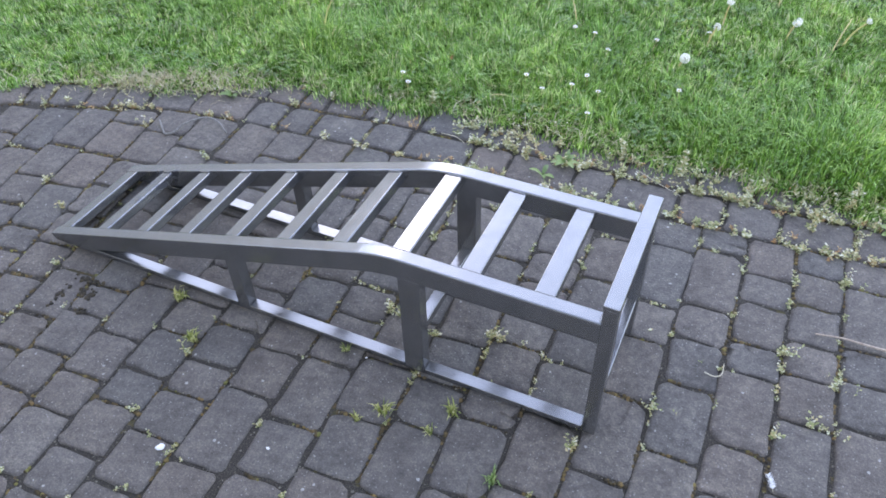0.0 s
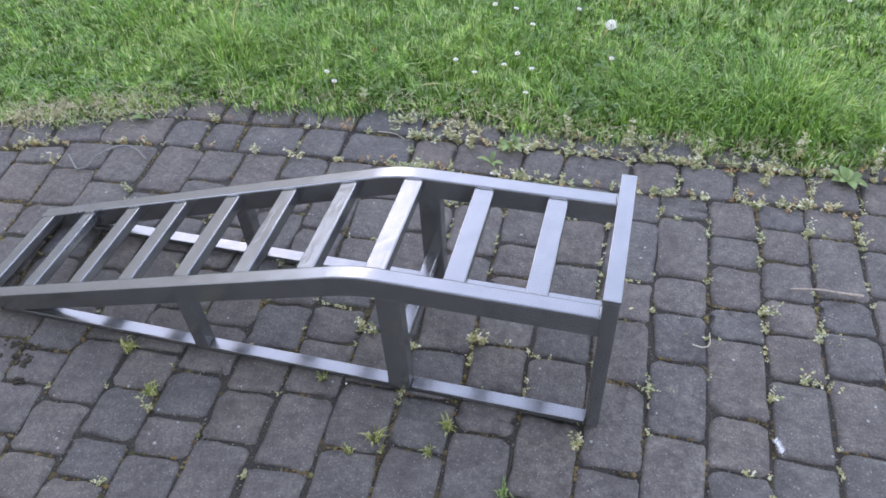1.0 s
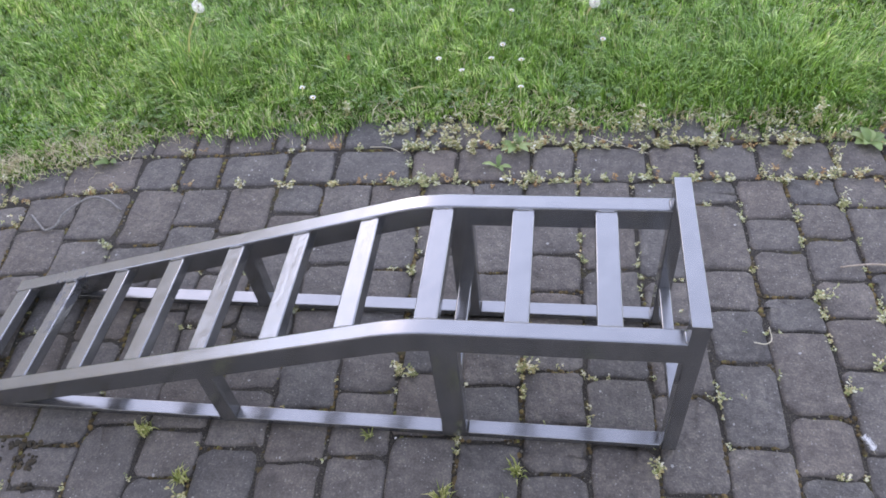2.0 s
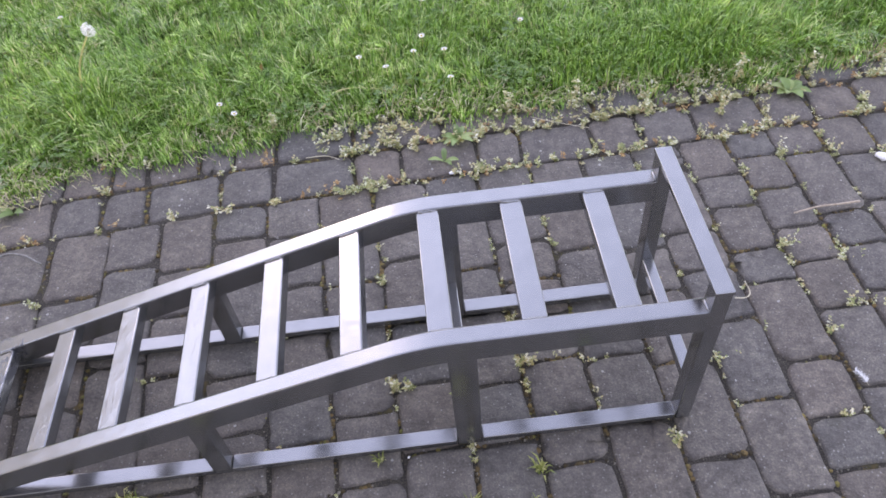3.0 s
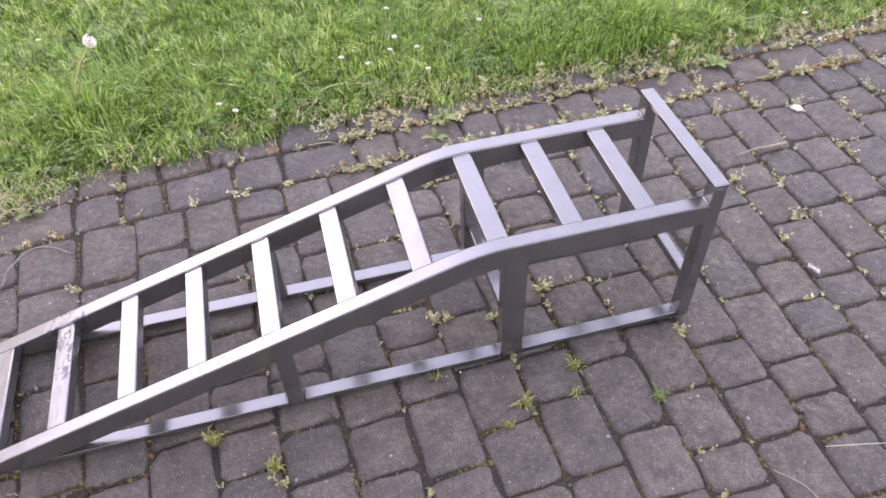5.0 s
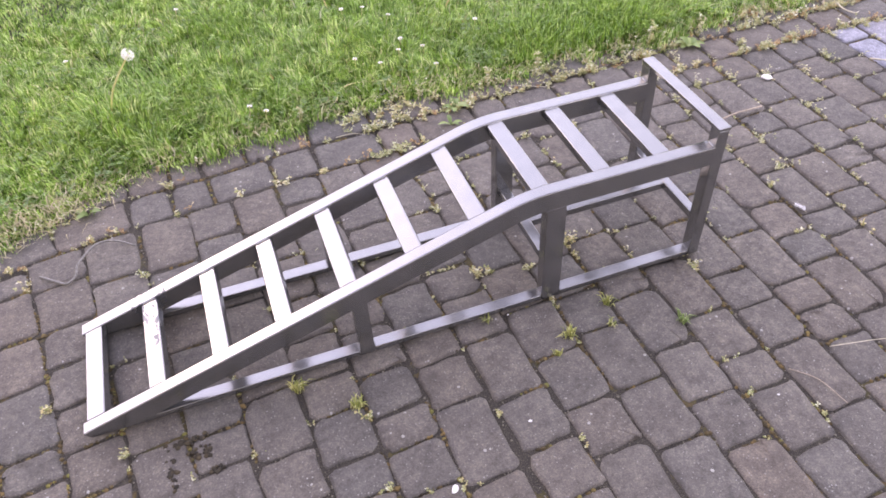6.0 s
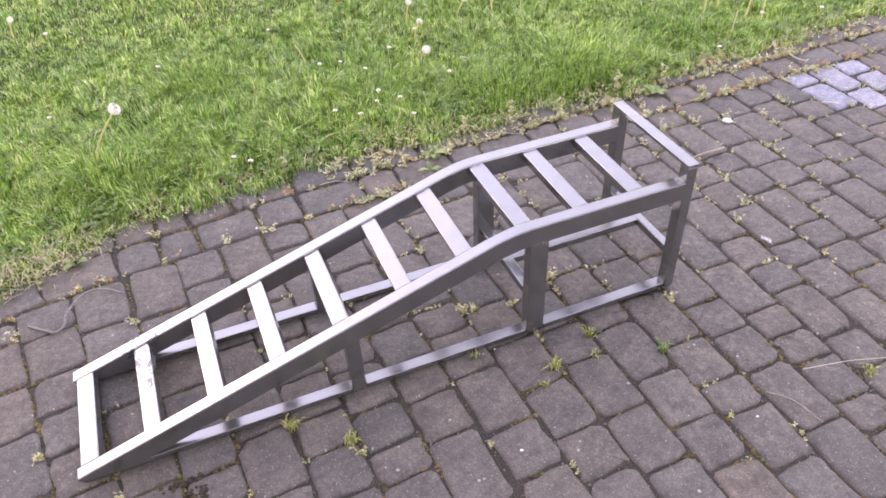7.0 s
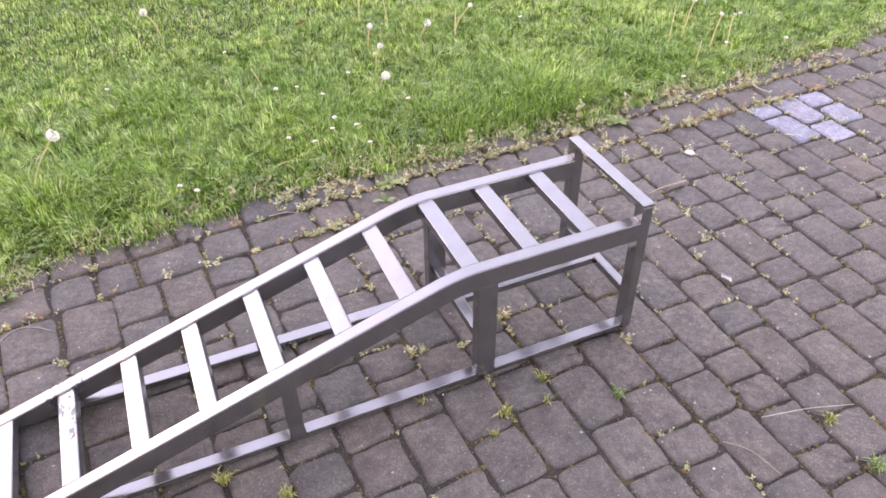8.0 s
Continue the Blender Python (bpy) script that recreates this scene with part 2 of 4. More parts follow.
RUSTY = leaf_material("dried_weed_leaf", [(0.0, (0.24, 0.12, 0.05)), (0.4, (0.40, 0.22, 0.09)), (0.75, (0.52, 0.34, 0.15)), (1.0, (0.60, 0.50, 0.30))], [(0.3, (0.85, 0.85, 0.85)), (0.7, (1.1, 1.05, 1.0))], 9.0, 0.8, 0.25)
DARK_MOSS = leaf_material("dark_wet_moss", [(0.0, (0.014, 0.011, 0.008)), (0.6, (0.030, 0.023, 0.014)), (1.0, (0.060, 0.042, 0.022))], [(0.3, (0.9, 0.9, 0.9)), (0.7, (1.1, 1.1, 1.0))], 9.0, 0.9, 0.05)

# ---- mesh helpers ----
def part(name, bm, mat, parent=None, label=""):
    me = bpy.data.meshes.new(name)
    bm.normal_update()
    bm.to_mesh(me)
    bm.free()
    me.materials.append(mat)
    ob = new(name, me)
    if parent:
        ob.parent = parent
    return tagged(ob, label)


def box(x0, x1, y0, y1, z0, z1, bevel=0.0026, segments=2):
    bm = bmesh.new()
    bmesh.ops.create_cube(bm, size=1)
    for v in bm.verts:
        v.co = ((x0 + x1) / 2 + v.co.x * (x1 - x0), (y0 + y1) / 2 + v.co.y * (y1 - y0), (z0 + z1) / 2 + v.co.z * (z1 - z0))
    if bevel:
        made = bmesh.ops.bevel(bm, geom=bm.edges[:], offset=bevel, segments=segments, affect="EDGES", profile=0.6)
        for f in made["faces"]:
            f.smooth = True
    return bm


# ---- the steel ramp: x = 0 at its high end, y = 0 at one side, z = 0 on the paving ----
LENGTH, WIDTH, HEIGHT = 1.457, 0.303, 0.380
NEAR, FAR = -0.009, WIDTH + 0.003  # outer faces of the two sides
DECK, RAIL_W, RAIL_H = 0.332, 0.031, 0.051
BEND, TIP, CURVE = -0.464, 0.024, 0.056


def deck(x):
    """Height of the rail's upper edge: level, a rounded bend, then a straight slope."""
    slope = (DECK - TIP) / (LENGTH + BEND)
    if x > BEND + CURVE:
        return DECK
    if x < BEND - CURVE:
        return DECK + slope * (x - BEND)
    u = BEND + CURVE - x
    return DECK - slope * u * u / (4 * CURVE)


def side_rail(y0, y1):
    """A bent rectangular tube whose low end is cut off level on the paving."""
    xs = [-LENGTH + 0.012, -LENGTH + 0.05, -LENGTH + 0.09, -LENGTH + 0.13, -1.2, -0.9, -0.62]
    xs += [BEND - CURVE + 2 * CURVE * i / 40 for i in range(41)] + [-0.2, -0.0265]
    rings = []
    bm = bmesh.new()
    for n, x in enumerate(xs):
        top = deck(x)
        slope = (deck(x + 0.004) - deck(x - 0.004)) / 0.008
        bottom = max(top - RAIL_H * math.sqrt(1 + slope * slope), 0.003)
        c = 0.003
        ring = [(y0 + c, bottom), (y0, bottom + c), (y0, top - c), (y0 + 0.3 * c, top - 0.3 * c), (y0 + c, top),
                (y1 - c, top), (y1 - 0.3 * c, top - 0.3 * c), (y1, top - c), (y1, bottom + c), (y1 - c, bottom)]
        # the cut at the tip leans: its upper edge overhangs the paving a little
        lean = [0, 0, 1, 1, 1, 1, 1, 1, 0, 0]
        rings.append([bm.verts.new((x - (0.012 if n == 0 and over else 0), y, deck(x - 0.012) + z - top if n == 0 and over else z))
                      for (y, z), over in zip(ring, lean)])
    for a, b in zip(rings, rings[1:]):
        for i in range(len(a)):
            j = (i + 1) % len(a)
            bm.faces.new((a[i], b[i], b[j], a[j]))
    bm.faces.new(rings[0])
    bm.faces.new(rings[-1][::-1])
    bmesh.ops.recalc_face_normals(bm, faces=bm.faces[:])
    return bm


def rung(x, drop=0.0045, width=0.040, height=0.022):
    """A flat tube between the two rails, lying in the slope of the deck."""
    slope = (deck(x + 0.01) - deck(x - 0.01)) / 0.02
    bm = box(-width / 2, width / 2, NEAR + RAIL_W - 0.001, WIDTH - RAIL_W + 0.001, -height - drop, -drop)
    bm.transform(pose(x, 0, deck(x), 0, -math.degrees(math.atan(slope)), 0))
    return bm


ramp = tagged(new("steel_ramp"), "grey metallic painted welded steel ramp with rungs standing on the paving", "ramp")
for y0, y1 in ((NEAR, NEAR + RAIL_W), (WIDTH - RAIL_W, FAR)):
    part("side_rail", side_rail(y0, y1), PAINT, ramp)
RUNGS = [-0.1385, -0.2835, -0.4290, -0.5725, -0.7160, -0.8630, -1.0090, -1.1505, -1.2935]
bars = [part("rung", rung(x), RUNG_PAINT, ramp) for x in RUNGS]
part("low_crossbar", rung(-LENGTH + 0.026, 0.001, 0.043, 0.022), RUNG_PAINT, ramp)
LEG_Y = 0.030
LEGS = []
for y0, y1 in ((NEAR, NEAR + LEG_Y), (WIDTH - LEG_Y, FAR)):
    end_leg = part("end_leg", box(-0.027, 0, y0, y1, 0.002, HEIGHT - 0.0085), POST_PAINT, ramp)
    middle_leg = part("middle_leg", box(-0.424, -0.378, y0, y1, 0.002, DECK - RAIL_H + 0.004), POST_PAINT, ramp)
    shift = 0.005 if y0 > 0.1 else 0.0
    short_leg = part("short_leg", box(-0.866 - shift, -0.833 - shift, y0 + 0.0008, y1 - 0.0008, 0.002, deck(-0.833) - RAIL_H + 0.006), POST_PAINT, ramp)
    LEGS.append((end_leg, middle_leg, short_leg))
    for x0, x1 in ((-1.365, -0.867 - shift), (-0.832 - shift, -0.425), (-0.377, -0.028)):
        part("bottom_rail", box(x0, x1, y0 + 0.0012, y1 - 0.0012, 0.002, 0.017, 0.0015), PAINT, ramp)
part("top_bar", box(-0.0285, 0.001, NEAR - 0.001, FAR + 0.001, HEIGHT - 0.009, HEIGHT, 0.0015), RUNG_PAINT, ramp)
for x0, x1 in ((-0.025, -0.003), (-0.415, -0.389)):
    part("brace", box(x0, x1, NEAR + LEG_Y - 0.001, WIDTH - LEG_Y + 0.001, 0.098, 0.120), RUNG_PAINT, ramp)
part("brace", box(-0.390, -0.024, WIDTH / 2 - 0.012, WIDTH / 2 + 0.012, 0.099, 0.1195), PAINT, ramp)


def bead(a, b, r, seed):
    """A lumpy weld bead from a to b."""
    rnd = random.Random(seed)
    a, b = Vector(a), Vector(b)
    axis = (b - a).normalized()
    u = axis.orthogonal().normalized()
    v = axis.cross(u)
    bm = bmesh.new()
    n = max(4, int((b - a).length / 0.004))
    rings = []
    for i in range(n + 1):
        c = a.lerp(b, i / n)
        rr = r * (0.35 if i in (0, n) else rnd.uniform(0.8, 1.15))
        rings.append([bm.verts.new(c + rr * (math.cos(t * math.pi / 3) * u + math.sin(t * math.pi / 3) * v)) for t in range(6)])
    for p, q in zip(rings, rings[1:]):
        for i in range(6):
            bm.faces.new((p[i], p[(i + 1) % 6], q[(i + 1) % 6], q[i])).smooth = True
    bm.faces.new(rings[0][::-1])
    bm.faces.new(rings[-1])
    return bm


# weld beads where rungs, rails and legs meet
for n, x in enumerate(RUNGS):
    for y in (NEAR + RAIL_W, WIDTH - RAIL_W):
        z = [deck(x + s) - 0.0042 for s in (-0.017, 0.017)]
        part("weld_bead", bead((x - 0.017, y, z[0]), (x + 0.017, y, z[1]), 0.0028, n), PAINT, bars[n])
for (y0, y1), legs in zip(((NEAR + 0.003, NEAR + RAIL_W - 0.003), (WIDTH - RAIL_W + 0.003, WIDTH - 0.003)), LEGS):
    part("weld_bead", bead((-0.028, y0, DECK), (-0.028, y1, DECK), 0.0038, 31), PAINT, legs[0])
    part("weld_bead", bead((-0.028, y0, 0.0175), (-0.028, y1, 0.0175), 0.0028, 32), PAINT, legs[0])
    part("weld_bead", bead((-0.425, y0, 0.0175), (-0.425, y1, 0.0175), 0.0028, 33), PAINT, legs[1])
    part("weld_bead", bead((-0.867, y0, 0.0175), (-0.867, y1, 0.0175), 0.0026, 34), PAINT, legs[2])

# ---- unseen pale ring, added to close the place and shape the paint's reflections ----
def backdrop_ring(radius, low, high, thick=0.4, n=24):
    """A closed upright ring, low towards +x and high towards -x."""
    bm = bmesh.new()
    rows = []
    for i in range(n):
        a = 2 * math.pi * i / n
        height = (low + high) / 2 - (high - low) / 2 * math.cos(a)
        rows.append([bm.verts.new((r * math.cos(a), r * math.sin(a), z)) for r, z in ((radius, -0.1), (radius, height), (radius + thick, height), (radius + thick, -0.1))])
    for p, q in zip(rows, rows[1:] + rows[:1]):
        for k in range(3):
            bm.faces.new((p[k], p[k + 1], q[k + 1], q[k]))
    return bm


BACKDROP_PALE = plain("pale_backdrop", (0.46, 0.46, 0.46), (0.60, 0.60, 0.60), 1.5, 0.9)
tagged(part("backdrop", backdrop_ring(24, 2.6, 11.0), BACKDROP_PALE), "unseen pale grey ring added far round the garden to block the low sky", "wall", kind="structure")
# cream screens added out of view: block sky on the left, bounce warm light
SCREEN_CREAM = plain("cream_light_screen", (0.56, 0.53, 0.48), (0.66, 0.63, 0.58), 3.0, 0.9)
tagged(part("wall_south", box(-8.0, -0.5, -3.25, -2.9, -0.05, 6.2, 0.01), SCREEN_CREAM), "unseen cream screen added beside the paving to block sky and bounce warm light", "wall", kind="structure")
# second unseen screen, added so that the -x side gets less sky
tagged(part("wall_west", box(-6.0, -5.6, -2.9, 0.2, -0.05, 6.2, 0.01), SCREEN_CREAM), "unseen cream screen added across the end of the paving to shade its left", "wall", kind="structure")


# ---- ground, paving bed and lawn bed ----
def field_edge(x):
    """Where the courses across end and the two border rows along the lawn begin."""
    return float(np.interp(x, (-3.2, -2.07, -1.8, -1.58, -1.375, -1.1, -0.87, -0.6, -0.3, 0.0, 0.4, 0.8, 1.5, 2.2, 3.0),
                           (-0.10, 0.44, 0.53, 0.605, 0.635, 0.655, 0.675, 0.685, 0.70, 0.705, 0.73, 0.747, 0.75, 0.78, 0.82)))


def lawn_edge(x):
    """Where the lawn creeps over the outer border row."""
    return float(np.interp(x, (-3.2, -2.07, -1.5, -1.335, -1.0, -0.55, -0.1, 0.3, 0.73, 1.28, 1.85, 3.0),
                           (0.05, 0.60, 0.80, 0.87, 0.925, 0.955, 0.945, 0.945, 0.965, 0.995, 1.06, 1.16)))


def sheet(x0, x1, n, low, high, z):
    """A level strip between two curves over x."""
    bm = bmesh.new()
    pairs = []
    for i in range(n + 1):
        x = x0 + (x1 - x0) * i / n
        pairs.append((bm.verts.new((x, low(x), z)), bm.verts.new((x, high(x), z))))
    for (a, b), (c, d) in zip(pairs, pairs[1:]):
        bm.faces.new((a, c, d, b))
    return bm


ground = tagged(part("ground", sheet(-150, 150, 60, lambda x: -150, lambda x: 150, -0.024), SOIL), "grassy earth ground under lawn and paving", "ground", kind="structure")
paving = tagged(part("paving", sheet(-6, 6, 60, lambda x: -6, lambda x: field_edge(x) + 0.30, -0.0085), BED),
                "dark tumbled concrete sett paving with mossy, weedy joints", "paving", kind="structure")
lawn_bed = tagged(part("lawn_earth", sheet(-14, 14, 120, lambda x: lawn_edge(x) + 0.02, lambda x: 16.0, 0.002), SOIL), "earth under the lawn", "earth", kind="structure")


# ---- the setts ----
SETT_W = 0.110
LENGTHS = (0.070, 0.088, 0.105, 0.122, 0.140, 0.160, 0.185)


def sett_mesh(length, seed, mat):
    """A tumbled sett: rounded, uneven outline, worn upper edge, slightly domed top."""
    rnd = random.Random(seed)
    w, l = SETT_W / 2, length / 2
    outline = []
    for sx, sy in ((1, -1), (1, 1), (-1, 1), (-1, -1)):
        r = rnd.choice((0.009, 0.014, 0.018, 0.025)) * rnd.uniform(0.85, 1.15)
        cx, cy = sx * (w - r), sy * (l - r)
        start = {(1, -1): -90, (1, 1): 0, (-1, 1): 90, (-1, -1): 180}[(sx, sy)]
        for k in range(4):
            a = radians(start + 30 * k)
            outline.append((cx + r * math.cos(a) + rnd.uniform(-0.0028, 0.0018), cy + r * math.sin(a) + rnd.uniform(-0.0028, 0.0018)))
        # the flank bulges or is chipped on the way to the next corner
        for u in (-0.42, 0.38):
            bulge, slip = rnd.uniform(-0.0036, 0.0022), u + rnd.uniform(-0.12, 0.12)
            outline.append({(1, -1): (w + bulge, slip * l), (1, 1): (-slip * w, l + bulge), (-1, 1): (-w - bulge, -slip * l), (-1, -1): (slip * w, -l - bulge)}[(sx, sy)])
    count = len(outline)
    bm = bmesh.new()
    rings = []
    for inset, z in ((0.0, -0.026), (0.0, -0.0105), (0.0016, -0.0050), (0.0046, -0.0020), (0.0105, -0.0006)):
        rings.append([bm.verts.new((x - inset * math.copysign(min(1, abs(x) / w * 1.2), x), y - inset * math.copysign(min(1, abs(y) / l * 1.2), y),
                                    z + (rnd.uniform(-0.0010, 0.0008) if z > -0.006 else 0))) for x, y in outline])
    for p, q in zip(rings, rings[1:]):
        for i in range(count):
            bm.faces.new((p[i], p[(i + 1) % count], q[(i + 1) % count], q[i])).smooth = True
    top = bm.verts.new((rnd.uniform(-0.008, 0.008), rnd.uniform(-0.01, 0.01), 0.0003))
    for i in range(count):
        bm.faces.new((rings[-1][i], rings[-1][(i + 1) % count], top)).smooth = True
    me = bpy.data.meshes.new("sett")
    bm.normal_update()
    bm.to_mesh(me)
    bm.free()
    me.materials.append(mat)
    return me


# Cross joints of the courses, in cm from the ramp's near side, by course number (0 lies under the ramp's high end).
JOINTS = {-11: "46 32 18 5 -7 -22 -32 -45", -10: "45 31 17 5 -8 -17 -29 -40 -52", -9: "52 38 26 11 -3 -19 -31 -41 -56", -8: "50 37 22 9 -3 -13 -25 -34 -46 -56",
          -7: "57 45 31 20 7 -6 -17 -26 -37 -49", -6: "56 41 28 16 3 -8 -20 -39 -50", -5: "55 40 30 18 8 -6 -23 -36 -48", -4: "56 45 28 13 -1 -16 -30 -42",
          -3: "58 40 28 11 -1 -13 -30 -45", -2: "60 46 35 26 15 3 -7 -24 -38 -50", -1: "58 42 30 14 0 -18 -31 -40 -55", 0: "60 40 28 11 -9 -20 -32 -50",
          1: "63 43 32 19 1 -17 -26 -35 -47 -56", 2: "59 49 36 27 8 -4 -14 -31 -42 -54", 3: "64 53 41 31 19 1 -8 -21 -38 -50", 4: "63 44 34 22 5 -5 -16 -34 -46",
          5: "61 46 33 21 12 -6 -18 -30", 6: "60 42 27 16 -2 -14 -30", 7: "63 51 35 24 6 -8 -20", 8: "58 47 30 14 2 -16", 9: "66 48 36 22 9 -8", 10: "57 44 32 18 2 -12", 11: "65 52 38 25 12 -6"}
ROW_JOINTS = {0: "-134 -122 -111 -93 -80 -60 -48 -29 -18 0 12 26 44 56 69 88 101 115 134 147 165", 1: "-134 -122 -113 -100 -91 -80 -60 -50 -37 -17 3 18 29 47 60 75 86 103 121 133 151"}

rnd = random.Random(7)


def cuts(known, low, high):
    """The known joints between low and high, with others added wherever a stretch would be too long for one sett."""
    marks = sorted({low, high, *[v for v in known if low + 0.055 < v < high - 0.055]})
    out = [marks[0]]
    for v in marks[1:]:
        while v - out[-1] > 0.225:
            out.append(out[-1] + min(rnd.choice((0.085, 0.12, 0.12, 0.15, 0.18)), v - out[-1] - 0.08))
        out.append(v)
    return out


setts = []  # centre, angle, width, length, pale
def course(k):
    """Where course k crosses y = 0, and how far it leans per metre."""
    xc = 0.03 + k * (0.1235 if k < 0 else 0.1175)
    return xc, float(np.interp(xc, (-2.6, -1.6, -1.2, -0.7, 0, 0.3, 0.5, 1), (-0.25, -0.17, -0.075, -0.06, -0.018, -0.012, -0.03, -0.02)))


lows = {}
for k in range(-26, 23):
    xc, tilt = course(k)
    high = field_edge(xc + 0.65 * tilt) + 0.001
    (xl, tl), (xr, tr) = course(k - 1), course(k + 1)
    marks = cuts([int(v) / 100 for v in JOINTS.get(k, "").split()], -0.85 + rnd.uniform(-0.1, 0.1), high)
    lows[k] = marks[0]
    for a, b in zip(marks, marks[1:]):
        m = (a + b) / 2
        pitch = (xr + tr * m - xl - tl * m) / 2
        sway = 0.035 * min(m, 0.0) * float(np.interp(k, (-12, -9, -6, -5), (0.3, 1, 0.9, 0)))
        setts.append((xc + tilt * m + sway, m, -math.degrees(math.atan(tilt)), pitch - 0.0035 + rnd.uniform(-0.003, 0.002), b - a - 0.0035 + rnd.uniform(-0.002, 0.001),
                      m > {9: 0.48, 10: 0.44, 11: 0.52}.get(k, 9.0)))
for row in (0, 1):
    marks = cuts([int(v) / 100 for v in ROW_JOINTS[row].split()], -3.0, 2.7)
    for a, b in zip(marks, marks[1:]):
        m = (a + b) / 2
        slope = (field_edge(m + 0.05) - field_edge(m - 0.05)) / 0.1
        depth = 0.134
        y = field_edge(m) + (row + 0.5) * depth / math.sqrt(1 + slope * slope) * (1 + slope * slope)
        setts.append((m, y, 90 + math.degrees(math.atan(slope)), depth - 0.009, (b - a) * math.sqrt(1 + slope * slope) - 0.0075, False))


# the paving goes on the same way on all sides of the ramp
far_setts = []
fr = random.Random(70)
for k in range(-46, 44):
    xc, tilt = course(k)
    y = lows.get(k, field_edge(xc + 0.65 * tilt) + 0.001) - 0.004
    while y > -2.9:
        l = fr.choice((0.085, 0.12, 0.12, 0.15, 0.18))
        m = y - l / 2
        far_setts.append((xc + tilt * max(m, -0.9) - 0.05 * min(m + 0.9, 0.0), m, -math.degrees(math.atan(tilt if m > -0.9 else -0.05)), 0.115 + fr.uniform(-0.003, 0.002), l - 0.005, False))
        y -= l
for x0, x1 in ((-5.7, -3.0), (2.7, 5.2)):
    for row in (0, 1):
        x = x0
        while x < x1:
            l = fr.choice((0.10, 0.12, 0.15, 0.18))
            slope = (field_edge(x + 0.05) - field_edge(x - 0.05)) / 0.1
            far_setts.append((x + l / 2, field_edge(x + l / 2) + (row + 0.5) * 0.134, 90 + math.degrees(math.atan(slope)), 0.122, l - 0.011, False))
            x += l


# ---- small plants and litter ----
def petal_ring(bm, n, r0, r1, width, lift, z, rnd):
    """n thin pointed leaves or petals round the z axis."""
    for i in range(n):
        a = 2 * math.pi * (i + rnd.uniform(-0.25, 0.25)) / n
        c, s = math.cos(a), math.sin(a)
        w, rr = width * rnd.uniform(0.8, 1.2), r1 * rnd.uniform(0.85, 1.1)
        mid = (r0 + rr) * 0.6
        pts = ((r0, 0, z), (mid, -w, z + lift * 0.55), (rr, 0, z + lift * rnd.uniform(0.7, 1.1)), (mid, w, z + lift * 0.55))
        v = [bm.verts.new((x * c - y * s, x * s + y * c, zz)) for x, y, zz in pts]
        bm.faces.new(v)


def tube(points, r0, r1, sides=5):
    """A tapered tube along points."""
    bm = bmesh.new()
    rings = []
    pts = [Vector(p) for p in points]
    for i, p in enumerate(pts):
        axis = (pts[min(i + 1, len(pts) - 1)] - pts[max(i - 1, 0)]).normalized()
        u = axis.cross(Vector((0.3, 0.2, 1) if abs(axis.z) < 0.9 else (1, 0, 0))).normalized()
        v = axis.cross(u)
        r = r0 + (r1 - r0) * i / (len(pts) - 1)
        rings.append([bm.verts.new(p + r * (math.cos(2 * math.pi * k / sides) * u + math.sin(2 * math.pi * k / sides) * v)) for k in range(sides)])
    for p, q in zip(rings, rings[1:]):
        for k in range(sides):
            bm.faces.new((p[k], p[(k + 1) % sides], q[(k + 1) % sides], q[k])).smooth = True
    bm.faces.new(rings[0][::-1])
    bm.faces.new(rings[-1])
    return bm


def arc(points, n=6):
    """Points along a smooth curve through the given ones."""
    p = [Vector(q) for q in points]
    p = [2 * p[0] - p[1], *p, 2 * p[-1] - p[-2]]
    out = []
    for a, b, c, d in zip(p, p[1:], p[2:], p[3:]):
        for i in range(n):
            t = i / n
            out.append(0.5 * (2 * b + (c - a) * t + (2 * a - 5 * b + 4 * c - d) * t * t + (3 * b - a - 3 * c + d) * t ** 3))
    return out + [p[-2]]


def mesh_of(verts, faces, name, mat):
    me = bpy.data.meshes.new(name)
    me.from_pydata(verts, [], faces)
    me.materials.append(mat)
    return new(name, me)


def sprig(verts, faces, x, y, z, size, rnd, leaves=22, leaf=0.006):
    """A low weed: a few branching stalks with small leaves."""
    for _ in range(max(2, leaves // 7)):
        a, lean, h = rnd.uniform(0, 6.283), rnd.uniform(0.1, 0.9), size * rnd.uniform(0.4, 1.0)
        tx, ty = x + math.cos(a) * lean * h, y + math.sin(a) * lean * h
        n = len(verts)
        verts += [(x - 0.0006, y, z), (x + 0.0006, y, z), (tx, ty, z + h)]
        faces.append((n, n + 1, n + 2))
        for i in range(7):
            s = rnd.uniform(0.25, 1.0)
            px, py, pz = x + (tx - x) * s, y + (ty - y) * s, z + h * s
            b, l = rnd.uniform(0, 6.283), leaf * rnd.uniform(0.6, 1.5)
            up, w = rnd.uniform(-0.3, 0.7) * l, l * rnd.uniform(0.22, 0.38)
            c, q = math.cos(b), math.sin(b)
            n = len(verts)
            verts += [(px, py, pz), (px + c * l * 0.55 - q * w, py + q * l * 0.55 + c * w, pz + up * 0.7), (px + c * l, py + q * l, pz + up),
                      (px + c * l * 0.55 + q * w, py + q * l * 0.55 - c * w, pz + up * 0.7)]
            faces.append((n, n + 1, n + 2, n + 3))


